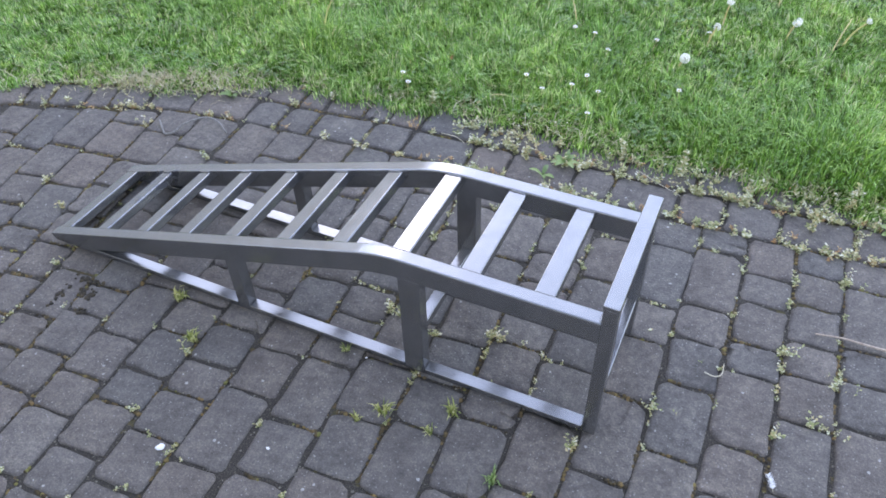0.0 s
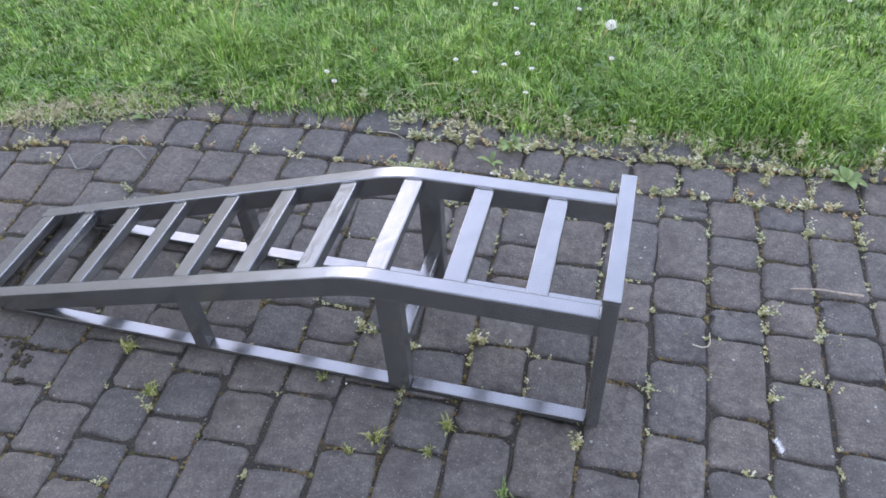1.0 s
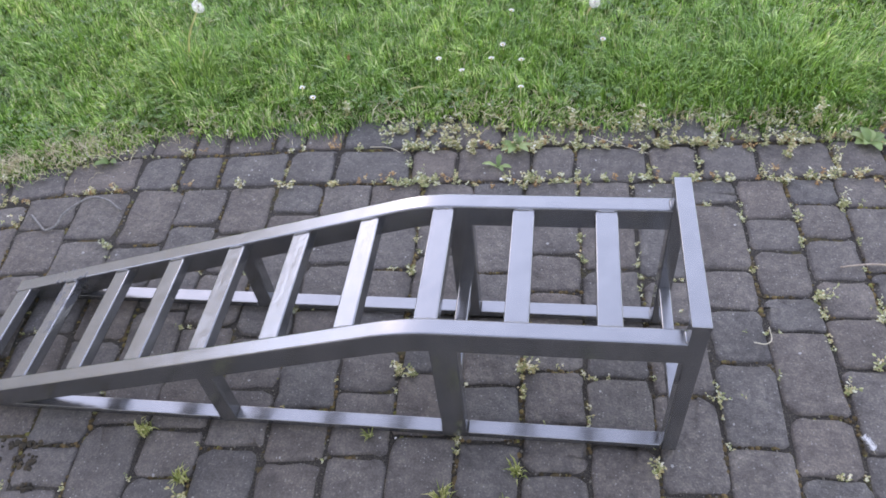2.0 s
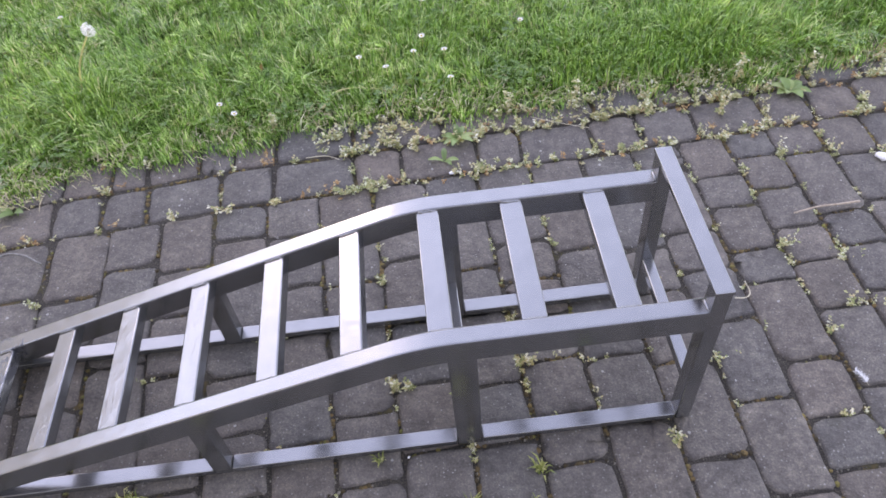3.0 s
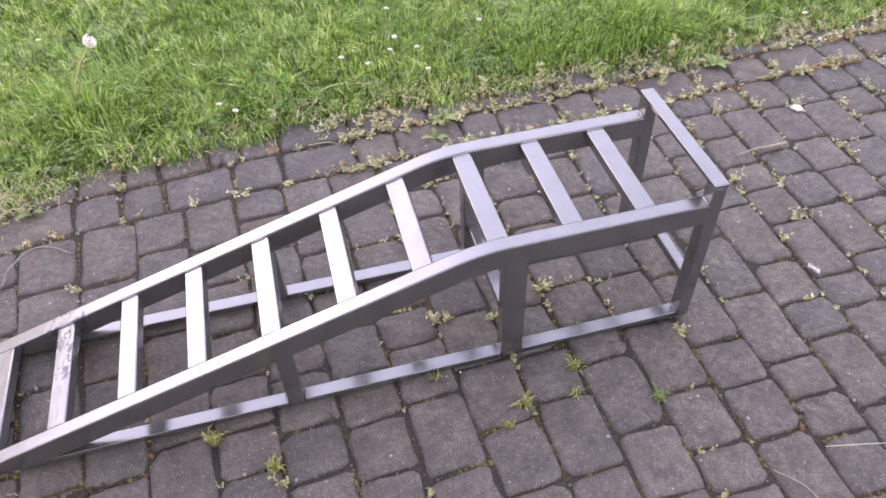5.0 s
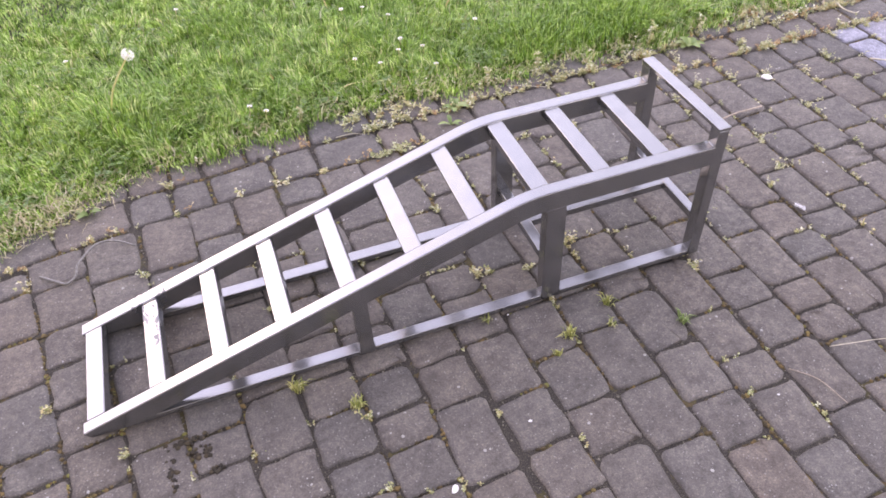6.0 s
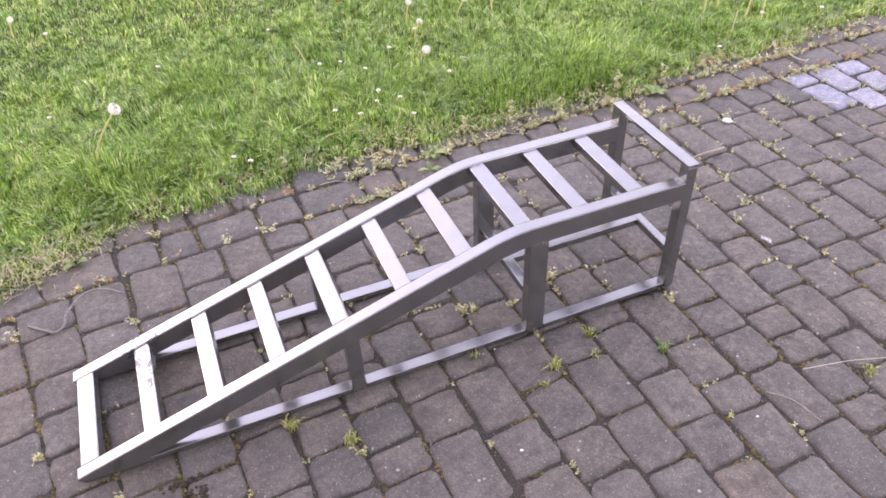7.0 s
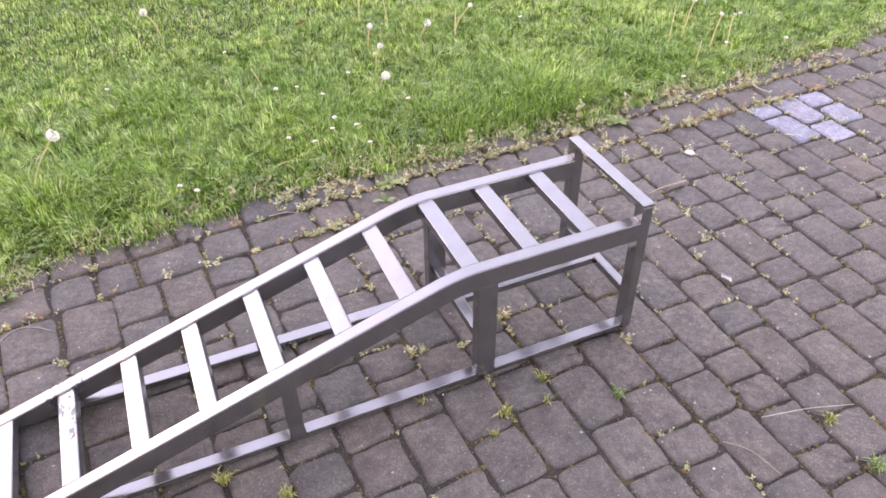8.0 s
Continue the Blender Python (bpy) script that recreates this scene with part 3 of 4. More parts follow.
# weeds that fill the joints: thick along the lawn, thin in the open paving
wr = random.Random(21)
verts, faces = [], []
for x, y, angle, w, l, pale in setts:
    if not (-2.4 < x < 2.3 and y > -0.75):
        continue
    near = max(0.0, 1 - abs(y - (field_edge(x) + 0.08)) / 0.28)
    chance = 0.11 + 0.80 * near * (1.0 if x > -0.6 else 0.2 if -1.36 < x < -0.74 else 0.6) + (0.36 if y > 0.05 and x > -0.7 else 0.0)
    c, s = math.cos(radians(angle)), math.sin(radians(angle))
    for side in range(4):
        if wr.random() > chance:
            continue
        along = wr.uniform(-0.5, 0.5) if wr.random() < 0.5 else wr.choice((-0.5, 0.5))
        dx, dy = ((0.5, along), (-0.5, along), (along, 0.5), (along, -0.5))[side]
        dx, dy = dx * (w + 0.010), dy * (l + 0.010)
        px, py = x + dx * c - dy * s, y + dx * s + dy * c
        big = wr.random() < 0.16 + 0.3 * near
        sprig(verts, faces, px, py, -0.009, wr.uniform(0.020, 0.042) if big else wr.uniform(0.010, 0.020), wr, wr.randint(28, 56) if big else wr.randint(10, 22), 0.0068 if big else 0.0042)
        if wr.random() < 0.5:
            for _ in range(3):
                q = wr.gauss(0, 0.018)
                ox, oy = (-s * q, c * q) if side < 2 else (c * q, s * q)
                sprig(verts, faces, px + ox, py + oy, -0.009, wr.uniform(0.008, 0.02), wr, 10, 0.0045)
# thick seams of weed along the border rows
for _ in range(640):
    x = wr.uniform(-0.65, 1.7) if wr.random() < 0.85 else wr.uniform(-2.2, -0.65)
    if math.sin(7.3 * x + 1.0) + math.sin(17.9 * x) + wr.uniform(-1.6, 1.6) < -0.4 or (-1.35 < x < -0.72 and wr.random() < 0.7):
        continue
    y = field_edge(x) + wr.choice((0.0, 0.134, 0.134, 0.20)) + wr.gauss(0, 0.010)
    sprig(verts, faces, x, y, -0.007, wr.uniform(0.012, 0.040), wr, wr.randint(14, 40), 0.0082)
# a tangle of low growth where lawn and border meet
for _ in range(560):
    x = wr.uniform(-2.3, 2.2)
    if math.sin(6.1 * x + 0.4) + math.sin(14.3 * x + 2.0) + wr.uniform(-1.5, 1.5) < 0.0 or (-1.38 < x < -0.75 and wr.random() < 0.8):
        continue
    y = lawn_edge(x) + wr.gauss(-0.03, 0.04)
    sprig(verts, faces, x, y, -0.004, wr.uniform(0.012, 0.045) if x > -0.5 else wr.uniform(0.01, 0.03), wr, wr.randint(10, 30), 0.0065)
tagged(mesh_of(verts, faces, "joint_weeds", WEED), "small yellow-green weeds growing out of the paving joints", "weeds", kind="stuff")

# dried-up rust-brown weeds, mostly along the border past the high end
verts, faces = [], []
for _ in range(330):
    x = wr.gauss(0.95, 0.40) if wr.random() < 0.6 else wr.uniform(-1.9, 1.7)
    if -1.36 < x < -0.75 and wr.random() < 0.6:
        continue
    y = field_edge(x) + wr.choice((0.0, 0.134, 0.20, 0.25)) + wr.gauss(0, 0.012)
    sprig(verts, faces, x, y, -0.006, wr.uniform(0.010, 0.030), wr, wr.randint(10, 28), 0.0060)
tagged(mesh_of(verts, faces, "dried_weeds", RUSTY), "dried rust-brown weeds along the border setts", "weeds", kind="stuff")

# crumbs of stone along the joints
verts, faces = [], []
for x, y, angle, w, l, pale in setts:
    if not (-2.4 < x < 2.2 and y > -0.75):
        continue
    c, s = math.cos(radians(angle)), math.sin(radians(angle))
    for _ in range(7):
        dx, dy = (wr.choice((-0.5, 0.5)) * (w + 0.009), wr.uniform(-0.5, 0.5) * l) if wr.random() < 0.6 else (wr.uniform(-0.5, 0.5) * w, wr.choice((-0.5, 0.5)) * (l + 0.009))
        px, py, r = x + dx * c - dy * s, y + dx * s + dy * c, wr.uniform(0.0012, 0.0035)
        n = len(verts)
        verts += [(px + r * math.cos(a) * wr.uniform(0.6, 1.2), py + r * math.sin(a) * wr.uniform(0.6, 1.2), -0.0072) for a in (0.3, 1.6, 2.9, 4.1, 5.2)] + [(px, py, -0.0072 + r)]
        faces += [(n + i, n + (i + 1) % 5, n + 5) for i in range(5)]
tagged(mesh_of(verts, faces, "joint_crumbs", plain("pale_grit", (0.07, 0.06, 0.045), (0.26, 0.235, 0.19), 300.0, 0.9)), "pale grit and crumbs lying in the paving joints", "grit", kind="stuff")


# brown and olive moss: in the joints, and dark cushions that have spread over a few setts
verts, faces = [], []


def cushion(x, y, z, r, rnd):
    n, turn = len(verts), rnd.uniform(0, 6.283)
    for ring, up in ((1.0, 0.0), (0.7, 0.45)):
        verts.extend((x + r * ring * rnd.uniform(0.7, 1.2) * math.cos(turn + q * 1.047), y + r * ring * rnd.uniform(0.7, 1.2) * math.sin(turn + q * 1.047), z + r * up * rnd.uniform(0.7, 1.2)) for q in range(6))
    verts.append((x, y, z + r * 0.6))
    faces.extend((n + q, n + (q + 1) % 6, n + 6 + (q + 1) % 6, n + 6 + q) for q in range(6))
    faces.extend((n + 6 + q, n + 6 + (q + 1) % 6, n + 12) for q in range(6))


for x, y, angle, w, l, pale in setts:
    if not (-2.4 < x < 2.2 and y > -0.75):
        continue
    c, s = math.cos(radians(angle)), math.sin(radians(angle))
    for _ in range(3):
        if wr.random() < 0.45 + 0.25 * math.sin(5 * x + 3 * y) - (0.4 if x < -1.2 else 0.0):
            continue
        along, reach = wr.random() < 0.6, wr.uniform(0.01, 0.03)
        dx, dy = (wr.choice((-0.5, 0.5)) * (w + 0.009), wr.uniform(-0.5, 0.5) * l) if along else (wr.uniform(-0.5, 0.5) * w, wr.choice((-0.5, 0.5)) * (l + 0.009))
        for _ in range(wr.randint(6, 15)):
            q, p = wr.gauss(0, reach), wr.gauss(0, 0.0016)
            ex, ey = (dx + p, dy + q) if along else (dx + q, dy + p)
            cushion(x + ex * c - ey * s, y + ex * s + ey * c, -0.0080, wr.uniform(0.0026, 0.0062), wr)
tagged(mesh_of(verts, faces, "joint_moss", MOSS), "brown and olive moss cushions in the paving joints", "moss", kind="stuff")
verts, faces = [], []
for cx, cy, sx, sy, count in ((-1.262, -0.085, 0.024, 0.005, 32), (-1.235, -0.122, 0.010, 0.012, 22), (-1.298, -0.142, 0.005, 0.022, 26), (-1.212, -0.172, 0.008, 0.006, 10)):
    for _ in range(count):
        cushion(cx + wr.gauss(0, sx), cy + wr.gauss(0, sy), -0.0024, wr.uniform(0.0025, 0.0065), wr)
tagged(mesh_of(verts, faces, "moss_patch", DARK_MOSS), "dark wet moss spread over a few setts by the ramp", "moss", kind="stuff")


# green tufts that stand out in the open paving
def tuft(x, y, size, n, mat, seed, name="weed_tuft", label="small green grassy weed tuft growing out of a paving joint"):
    r = random.Random(seed)
    verts, faces = [], []
    for _ in range(n):
        a, lean, h = r.uniform(0, 6.283), r.uniform(0.25, 1.3), size * r.uniform(0.45, 1.0)
        bx, by = x + r.gauss(0, size * 0.16), y + r.gauss(0, size * 0.16)
        c, s, w = math.cos(a), math.sin(a), r.uniform(0.0009, 0.0019)
        k = len(verts)
        verts += [(bx - s * w, by + c * w, -0.010), (bx + s * w, by - c * w, -0.010),
                  (bx + c * lean * h * 0.5 + s * w, by + s * lean * h * 0.5 - c * w, h * 0.7), (bx + c * lean * h * 0.5 - s * w, by + s * lean * h * 0.5 + c * w, h * 0.7),
                  (bx + c * lean * h, by + s * lean * h, h * (0.95 - 0.35 * lean))]
        faces += [(k, k + 1, k + 2, k + 3), (k + 3, k + 2, k + 4)]
    if seed % 2 == 0:
        sprig(verts, faces, x, y, -0.008, size * 0.7, r, 28, size * 0.2)
    return tagged(mesh_of(verts, faces, name, mat), label, "weed", "weed tufts in the paving")


for n, (x, y, size, count) in enumerate(((-0.151, -0.181, 0.026, 26), (-0.412, -0.129, 0.028, 46), (-0.283, -0.072, 0.025, 30), (-0.306, -0.134, 0.020, 20), (-1.019, -0.040, 0.032, 34),
                                         (-0.909, -0.133, 0.026, 34), (0.226, -0.566, 0.032, 36), (0.229, -0.433, 0.028, 50), (-0.458, -0.167, 0.018, 18), (-0.565, -0.02, 0.020, 30))):
    tuft(x, y, size, count, FRESH if n in (0, 6) else TUFT, n)


def rosette(name, label, x, y, leaves, length, width, seed):
    """A flat rosette of broad leaves with a fold along the middle."""
    r = random.Random(seed)
    base = tagged(new(name), label, "plant")
    base.matrix_world = pose(x, y, -0.006)
    for i in range(leaves):
        l, w = length * r.uniform(0.7, 1.1), width * r.uniform(0.8, 1.1)
        bm = bmesh.new()
        rows = []
        for k in range(8):
            u = k / 7
            half = w * math.sin(math.pi * min(0.995, 0.08 + 0.92 * u) ** 1.3) ** 0.8 * 0.5 + 0.0012
            z = l * (0.75 * u - 0.62 * u * u)
            rows.append([bm.verts.new((l * u, s * half, z + abs(s) * half * 0.35 + r.uniform(-0.0008, 0.0008))) for s in (-1, -0.5, 0, 0.5, 1)])
        for p, q in zip(rows, rows[1:]):
            for k in range(4):
                bm.faces.new((p[k], q[k], q[k + 1], p[k + 1])).smooth = True
        bm.transform(pose(0, 0, 0.002, 0, r.uniform(-28, -2), 360 * (i + r.uniform(-0.3, 0.3)) / leaves))
        part("leaf", bm, FRESH, base)
    return base


rosette("plantain", "broad-leaved green plantain rosette rooted between border setts", 0.530, 0.851, 9, 0.050, 0.024, 3)
rosette("dandelion_rosette", "small green dandelion rosette rooted between border setts", -0.332, 0.822, 7, 0.055, 0.016, 4)
rosette("seedling", "single bright green seedling at the lawn edge", -1.445, 0.743, 3, 0.050, 0.017, 5)
rosette("seedling", "small pale green weed seedling between border setts", -0.374, 0.748, 4, 0.045, 0.011, 8)


def upright_weed(x, y, height, seed):
    r = random.Random(seed)
    verts, faces = [], []
    for k in range(9):
        z = height * (k + 1) / 9
        sprig(verts, faces, x + r.gauss(0, 0.004), y + r.gauss(0, 0.004), z - 0.012, 0.016, r, 14, 0.008)
    n = len(verts)
    verts += [(x - 0.001, y, -0.01), (x + 0.001, y, -0.01), (x, y + 0.001, height)]
    faces.append((n, n + 1, n + 2))
    tagged(mesh_of(verts, faces, "upright_weed", WEED), "upright pale green leafy weed at the lawn edge", "weed", "upright weeds by the lawn")


for n, (x, y, h) in enumerate(((0.60, 0.90, 0.07), (0.41, 0.905, 0.09), (-0.19, 0.90, 0.07), (-0.02, 0.89, 0.09), (0.66, 0.74, 0.05), (0.33, 0.80, 0.05), (-0.44, 0.80, 0.05), (-0.80, 0.93, 0.06))):
    upright_weed(x, y, h, 40 + n)


# ---- lawn flowers ----
def daisy_parts():
    r = random.Random(5)
    d = new("daisy")
    part("stem", tube(((0, 0, 0), (0.003, 0.001, 0.022), (0.004, 0.0, 0.045)), 0.0009, 0.0007, 5), STALK, d)
    bm = bmesh.new()
    petal_ring(bm, 17, 0.002, 0.0095, 0.0014, 0.0030, 0, r)
    petal_ring(bm, 15, 0.002, 0.0087, 0.0014, 0.0042, 0.0006, r)
    bm.transform(pose(0.004, 0, 0.045))
    part("petals", bm, PETAL, d)
    bm = bmesh.new()
    bmesh.ops.create_icosphere(bm, subdivisions=2, radius=0.0028)
    bm.transform(pose(0.004, 0, 0.0465) @ Matrix.Diagonal((1, 1, 0.6, 1)))
    part("centre", bm, YOLK, d, "yellow centre")
    return tagged(d, "small white daisy with half-open petals in the lawn", "daisy", "daisies in the lawn")


DAISIES = ("-49 107,-42 113,-39 121,-57 113,-95 100,-90 95,-33 113,-25 151,-39 139,-46 148,-52 151,-11 123,-33 99,-149 152,-149 228,149 107,123 112,144 133,148 133,89 94,-62 189,"
           "-8 162,61 171,-110 176").split(",")
first = None
for n, text in enumerate(DAISIES):
    x, y = (int(v) / 100 for v in text.split())
    m = pose(x, y, 0.008 + 0.012 * rnd.random(), rnd.uniform(-14, 14), rnd.uniform(-14, 14), rnd.uniform(0, 360))
    if first is None:
        first = daisy_parts()
        first.matrix_world = m
    else:
        copy_thing(first, m)


def dandelion_clock(x, y, z, dx, dy, radius, seed, ragged=0.0):
    """A stalk that bends towards (dx, dy) with a ball of seed fluff, some of it blown away."""
    r = random.Random(seed)
    d = tagged(new("dandelion"), "white dandelion seed head on a bare stalk" if ragged < 0.4 else "half-blown white dandelion seed head on a bare stalk", "dandelion", "dandelions in the lawn")
    d.matrix_world = pose(x, y, 0)
    top = Vector((dx, dy, z))
    part("stalk", tube(arc(((0, 0, 0), (dx * 0.35, dy * 0.35, z * 0.5), top), 5), 0.0036, 0.0025, 6), STALK, d)
    bm = bmesh.new()
    bmesh.ops.create_icosphere(bm, subdivisions=2, radius=radius * 0.22)
    bm.transform(Matrix.Translation(top))
    part("seed_core", bm, TWIG, d, "brown seed core")
    bm = bmesh.new()
    blown = Vector((r.uniform(-1, 1), r.uniform(-1, 1), 0.4)).normalized()
    for _ in range(150):
        w = Vector((r.gauss(0, 1), r.gauss(0, 1), r.gauss(0, 1))).normalized()
        if w.z < -0.75 or (ragged and w.dot(blown) > 1 - 1.2 * ragged):
            continue
        u = w.orthogonal().normalized()
        v = w.cross(u)
        a, tip = top + w * radius * 0.2, top + w * radius * r.uniform(0.72, 0.86)
        s = bm.verts.new(tip)
        bm.faces.new((bm.verts.new(a + u * 0.00025), bm.verts.new(a - u * 0.00025), s))
        for k in range(5):
            q = k * 1.257 + r.random()
            e = tip + w * radius * 0.2 + (u * math.cos(q) + v * math.sin(q)) * radius * 0.3
            f = (u * math.sin(q) - v * math.cos(q)) * 0.0009
            bm.faces.new((bm.verts.new(tip), bm.verts.new(e + f), bm.verts.new(e - f)))
    part("seed_fluff", bm, FLUFF, d)
    return d


dandelion_clock(-0.150, 1.430, 0.075, 0.022, -0.030, 0.0155, 1)
dandelion_clock(-1.366, 1.190, 0.235, 0.125, -0.045, 0.0180, 2, 0.5)
dandelion_clock(0.150, 1.760, 0.11, 0.02, -0.05, 0.0150, 3, 0.4)
dandelion_clock(-0.09, 1.64, 0.09, 0.02, -0.02, 0.012, 4, 0.7)
dandelion_clock(-0.066, 1.80, 0.11, 0.01, -0.02, 0.012, 5, 0.5)
dandelion_clock(0.33, 1.80, 0.14, 0.05, -0.06, 0.010, 6, 0.8)
dandelion_clock(-0.84, 2.30, 0.15, -0.05, -0.08, 0.015, 7, 0.5)
dandelion_clock(-1.64, 2.43, 0.10, 0.02, -0.02, 0.012, 8, 0.4)
dandelion_clock(1.16, 1.31, 0.17, 0.05, 0.02, 0.012, 9, 0.3)
dandelion_clock(1.20, 1.18, 0.16, 0.03, 0.0, 0.009, 10, 0.8)


def bare_stalk(x, y, z, dx, dy):
    s = part("flower_stalk", tube(arc(((x, y, 0), (x + dx * 0.4, y + dy * 0.4, z * 0.55), (x + dx, y + dy, z)), 5), 0.0027, 0.0018, 5), STALK)
    tagged(s, "bare tan dandelion stalk that has lost its head", "stalk", "bare stalks in the lawn")


for row in ((1.24, 1.13, 0.15, 0.03, 0.03), (1.07, 1.28, 0.16, 0.05, 0.05), (1.04, 1.07, 0.11, 0.03, 0.02), (0.10, 2.0, 0.17, -0.02, 0.05), (-0.02, 2.05, 0.16, 0.03, 0.04), (-0.55, 1.62, 0.09, -0.03, 0.02), (0.30, 1.72, 0.12, 0.03, 0.06)):
    bare_stalk(*row)

# a flattened long pale blade at the lawn's edge
tagged(part("dry_grass_stem", tube(arc(((-0.675, 0.985, 0.020), (-0.645, 1.03, 0.030), (-0.59, 1.045, 0.030), (-0.50, 1.03, 0.022)), 6), 0.0030, 0.0010, 5), STALK), "pale dry grass stem lying on the lawn edge", "stem")

# ---- litter on the paving ----
tagged(part("bent_wire", tube(arc(((-1.565, 0.535, 0.004), (-1.52, 0.497, 0.004), (-1.500, 0.484, 0.004), (-1.478, 0.500, 0.006), (-1.466, 0.535, 0.016), (-1.420, 0.583, 0.022), (-1.372, 0.585, 0.016), (-1.327, 0.560, 0.004)), 6), 0.0034, 0.0029, 6), WIRE),
       "weathered grey piece of bent wire lying on the paving", "wire")
tagged(part("twig", tube(arc(((0.375, 0.440, 0.005), (0.43, 0.447, 0.008), (0.48, 0.446, 0.009), (0.526, 0.450, 0.006)), 5), 0.0017, 0.0027, 6), TWIG), "thin dry twig lying on the paving", "twig", "twigs")
tagged(part("twig", tube(arc(((1.15, 0.945, 0.030), (1.13, 0.912, 0.015), (1.107, 0.880, 0.004)), 5), 0.0045, 0.003, 7), TWIG), "short brown stick leaning at the lawn edge", "twig", "twigs")
tagged(part("twig", tube(arc(((1.01, 0.54, 0.004), (1.05, 0.51, 0.005)), 3), 0.003, 0.002, 6), STRAW), "short pale broken twig on the paving", "twig", "twigs")
tagged(part("root_curl", tube(arc(((0.170, 0.235, 0.005), (0.192, 0.233, 0.004), (0.205, 0.245, 0.004), (0.205, 0.275, 0.003)), 6), 0.0014, 0.0010, 5), STRAW), "pale curled root on the paving", "root")
tagged(part("straw", tube(arc(((0.097, -0.369, 0.006), (0.20, -0.393, 0.010), (0.26, -0.410, 0.008), (0.312, -0.424, 0.004)), 6), 0.0009, 0.0006, 5), STRAW), "thin dry straw lying on the paving", "straw", "straws")
tagged(part("straw", tube(arc(((-0.02, -0.385, 0.004), (0.02, -0.43, 0.003), (0.035, -0.50, 0.003)), 6), 0.0012, 0.0008, 5), TWIG), "brown dry straw in a paving joint", "straw", "straws")
tagged(part("straw", tube(arc(((-0.72, 0.815, 0.004), (-0.67, 0.812, 0.006), (-0.635, 0.795, 0.004)), 6), 0.0014, 0.0009, 5), STRAW), "dry straw lying on the border setts", "straw", "straws")
tagged(part("straw", tube(arc(((-0.14, 0.86, 0.012), (-0.07, 0.82, 0.014), (0.0, 0.80, 0.004)), 6), 0.0010, 0.0007, 5), STRAW), "dry straw lying on the border setts", "straw", "straws")


tagged(part("root_curl", tube(arc(((1.166, 0.881, 0.010), (1.150, 0.835, 0.012), (1.170, 0.800, 0.008), (1.196, 0.806, 0.004)), 6), 0.0030, 0.0016, 6), STRAW), "dry orange-tan root curled over the border setts", "root")


def dead_leaf(x, y, z, turn, size, seed):
    """A curled, withered leaf lying in the grass."""
    q = random.Random(seed)
    bm = bmesh.new()
    rows = []
    for k in range(7):
        u = k / 6
        half = 0.010 * math.sin(math.pi * (0.06 + 0.9 * u)) + 0.0006
        rows.append([bm.verts.new((0.05 * (u - 0.5), v * half, 0.010 * v * v + 0.012 * (u - 0.5) ** 2 + q.uniform(-0.001, 0.001))) for v in (-1, -0.5, 0, 0.5, 1)])
    for p, r in zip(rows, rows[1:]):
        for k in range(4):
            bm.faces.new((p[k], r[k], r[k + 1], p[k + 1])).smooth = True
    bm.transform(pose(x, y, z, 12, -8, turn) @ Matrix.Diagonal((size, size * 0.8, size, 1)))
    tagged(part("dead_leaf", bm, RUSTY), "curled brown dead leaf lying in the lawn", "leaf", "dead leaves in the lawn")


dead_leaf(-0.27, 2.09, 0.040, 10, 0.9, 1)
dead_leaf(-0.845, 1.165, 0.042, 100, 0.55, 2)


def lump(name, label, category, x, y, r, flat, mat, seed):
    q = random.Random(seed)
    bm = bmesh.new()
    bmesh.ops.create_icosphere(bm, subdivisions=2, radius=r)
    for v in bm.verts:
        v.co *= q.uniform(0.82, 1.15)
        v.co.z *= flat
    for f in bm.faces:
        f.smooth = True
    bm.transform(pose(x, y, r * flat * 0.8, 0, 0, q.uniform(0, 360)) @ Matrix.Diagonal((1.25, 0.85, 1, 1)))
    return tagged(part(name, bm, mat), label, category)


lump("pebble", "smooth white pebble on the paving", "pebble", 0.640, 0.577, 0.015, 0.45, PEBBLE, 2)
lump("seed_ball", "pale round seed ball in a paving joint", "seed", -0.784, -0.388, 0.0075, 0.9, DOWN, 3)
for n, (x, y, r) in enumerate(((-0.515, -0.02, 0.0022), (-0.585, -0.30, 0.0035), (-0.36, 0.70, 0.006), (-0.52, 0.99, 0.006), (0.86, 0.92, 0.005), (-0.08, -0.43, 0.0025))):
    lump("pebble", "tiny white stone chip on the paving", "pebble", x, y, r, 0.5, PEBBLE, 20 + n)
feather = tagged(new("feather"), "small fluffy white feather caught in a paving joint", "feather")
feather.matrix_world = pose(0.331, 0.026, 0.002, 12, -8, 120)
part("quill", tube(((-0.018, 0, 0.002), (0.0, 0, 0.005), (0.018, 0.002, 0.004)), 0.0006, 0.0003, 4), STRAW, feather)
bm = bmesh.new()
q = random.Random(9)
for i in range(170):
    x, s = q.uniform(-0.013, 0.014), q.choice((-1, 1))
    l = 0.008 * q.uniform(0.5, 1.1)
    a, e = Vector((x, 0, 0.004)), Vector((x + l * 0.6, s * l, 0.004 + q.uniform(0, 0.009)))
    bm.faces.new((bm.verts.new(a - Vector((0.0007, 0, 0))), bm.verts.new(a + Vector((0.0007, 0, 0))), bm.verts.new(e)))
part("vane", bm, DOWN, feather)


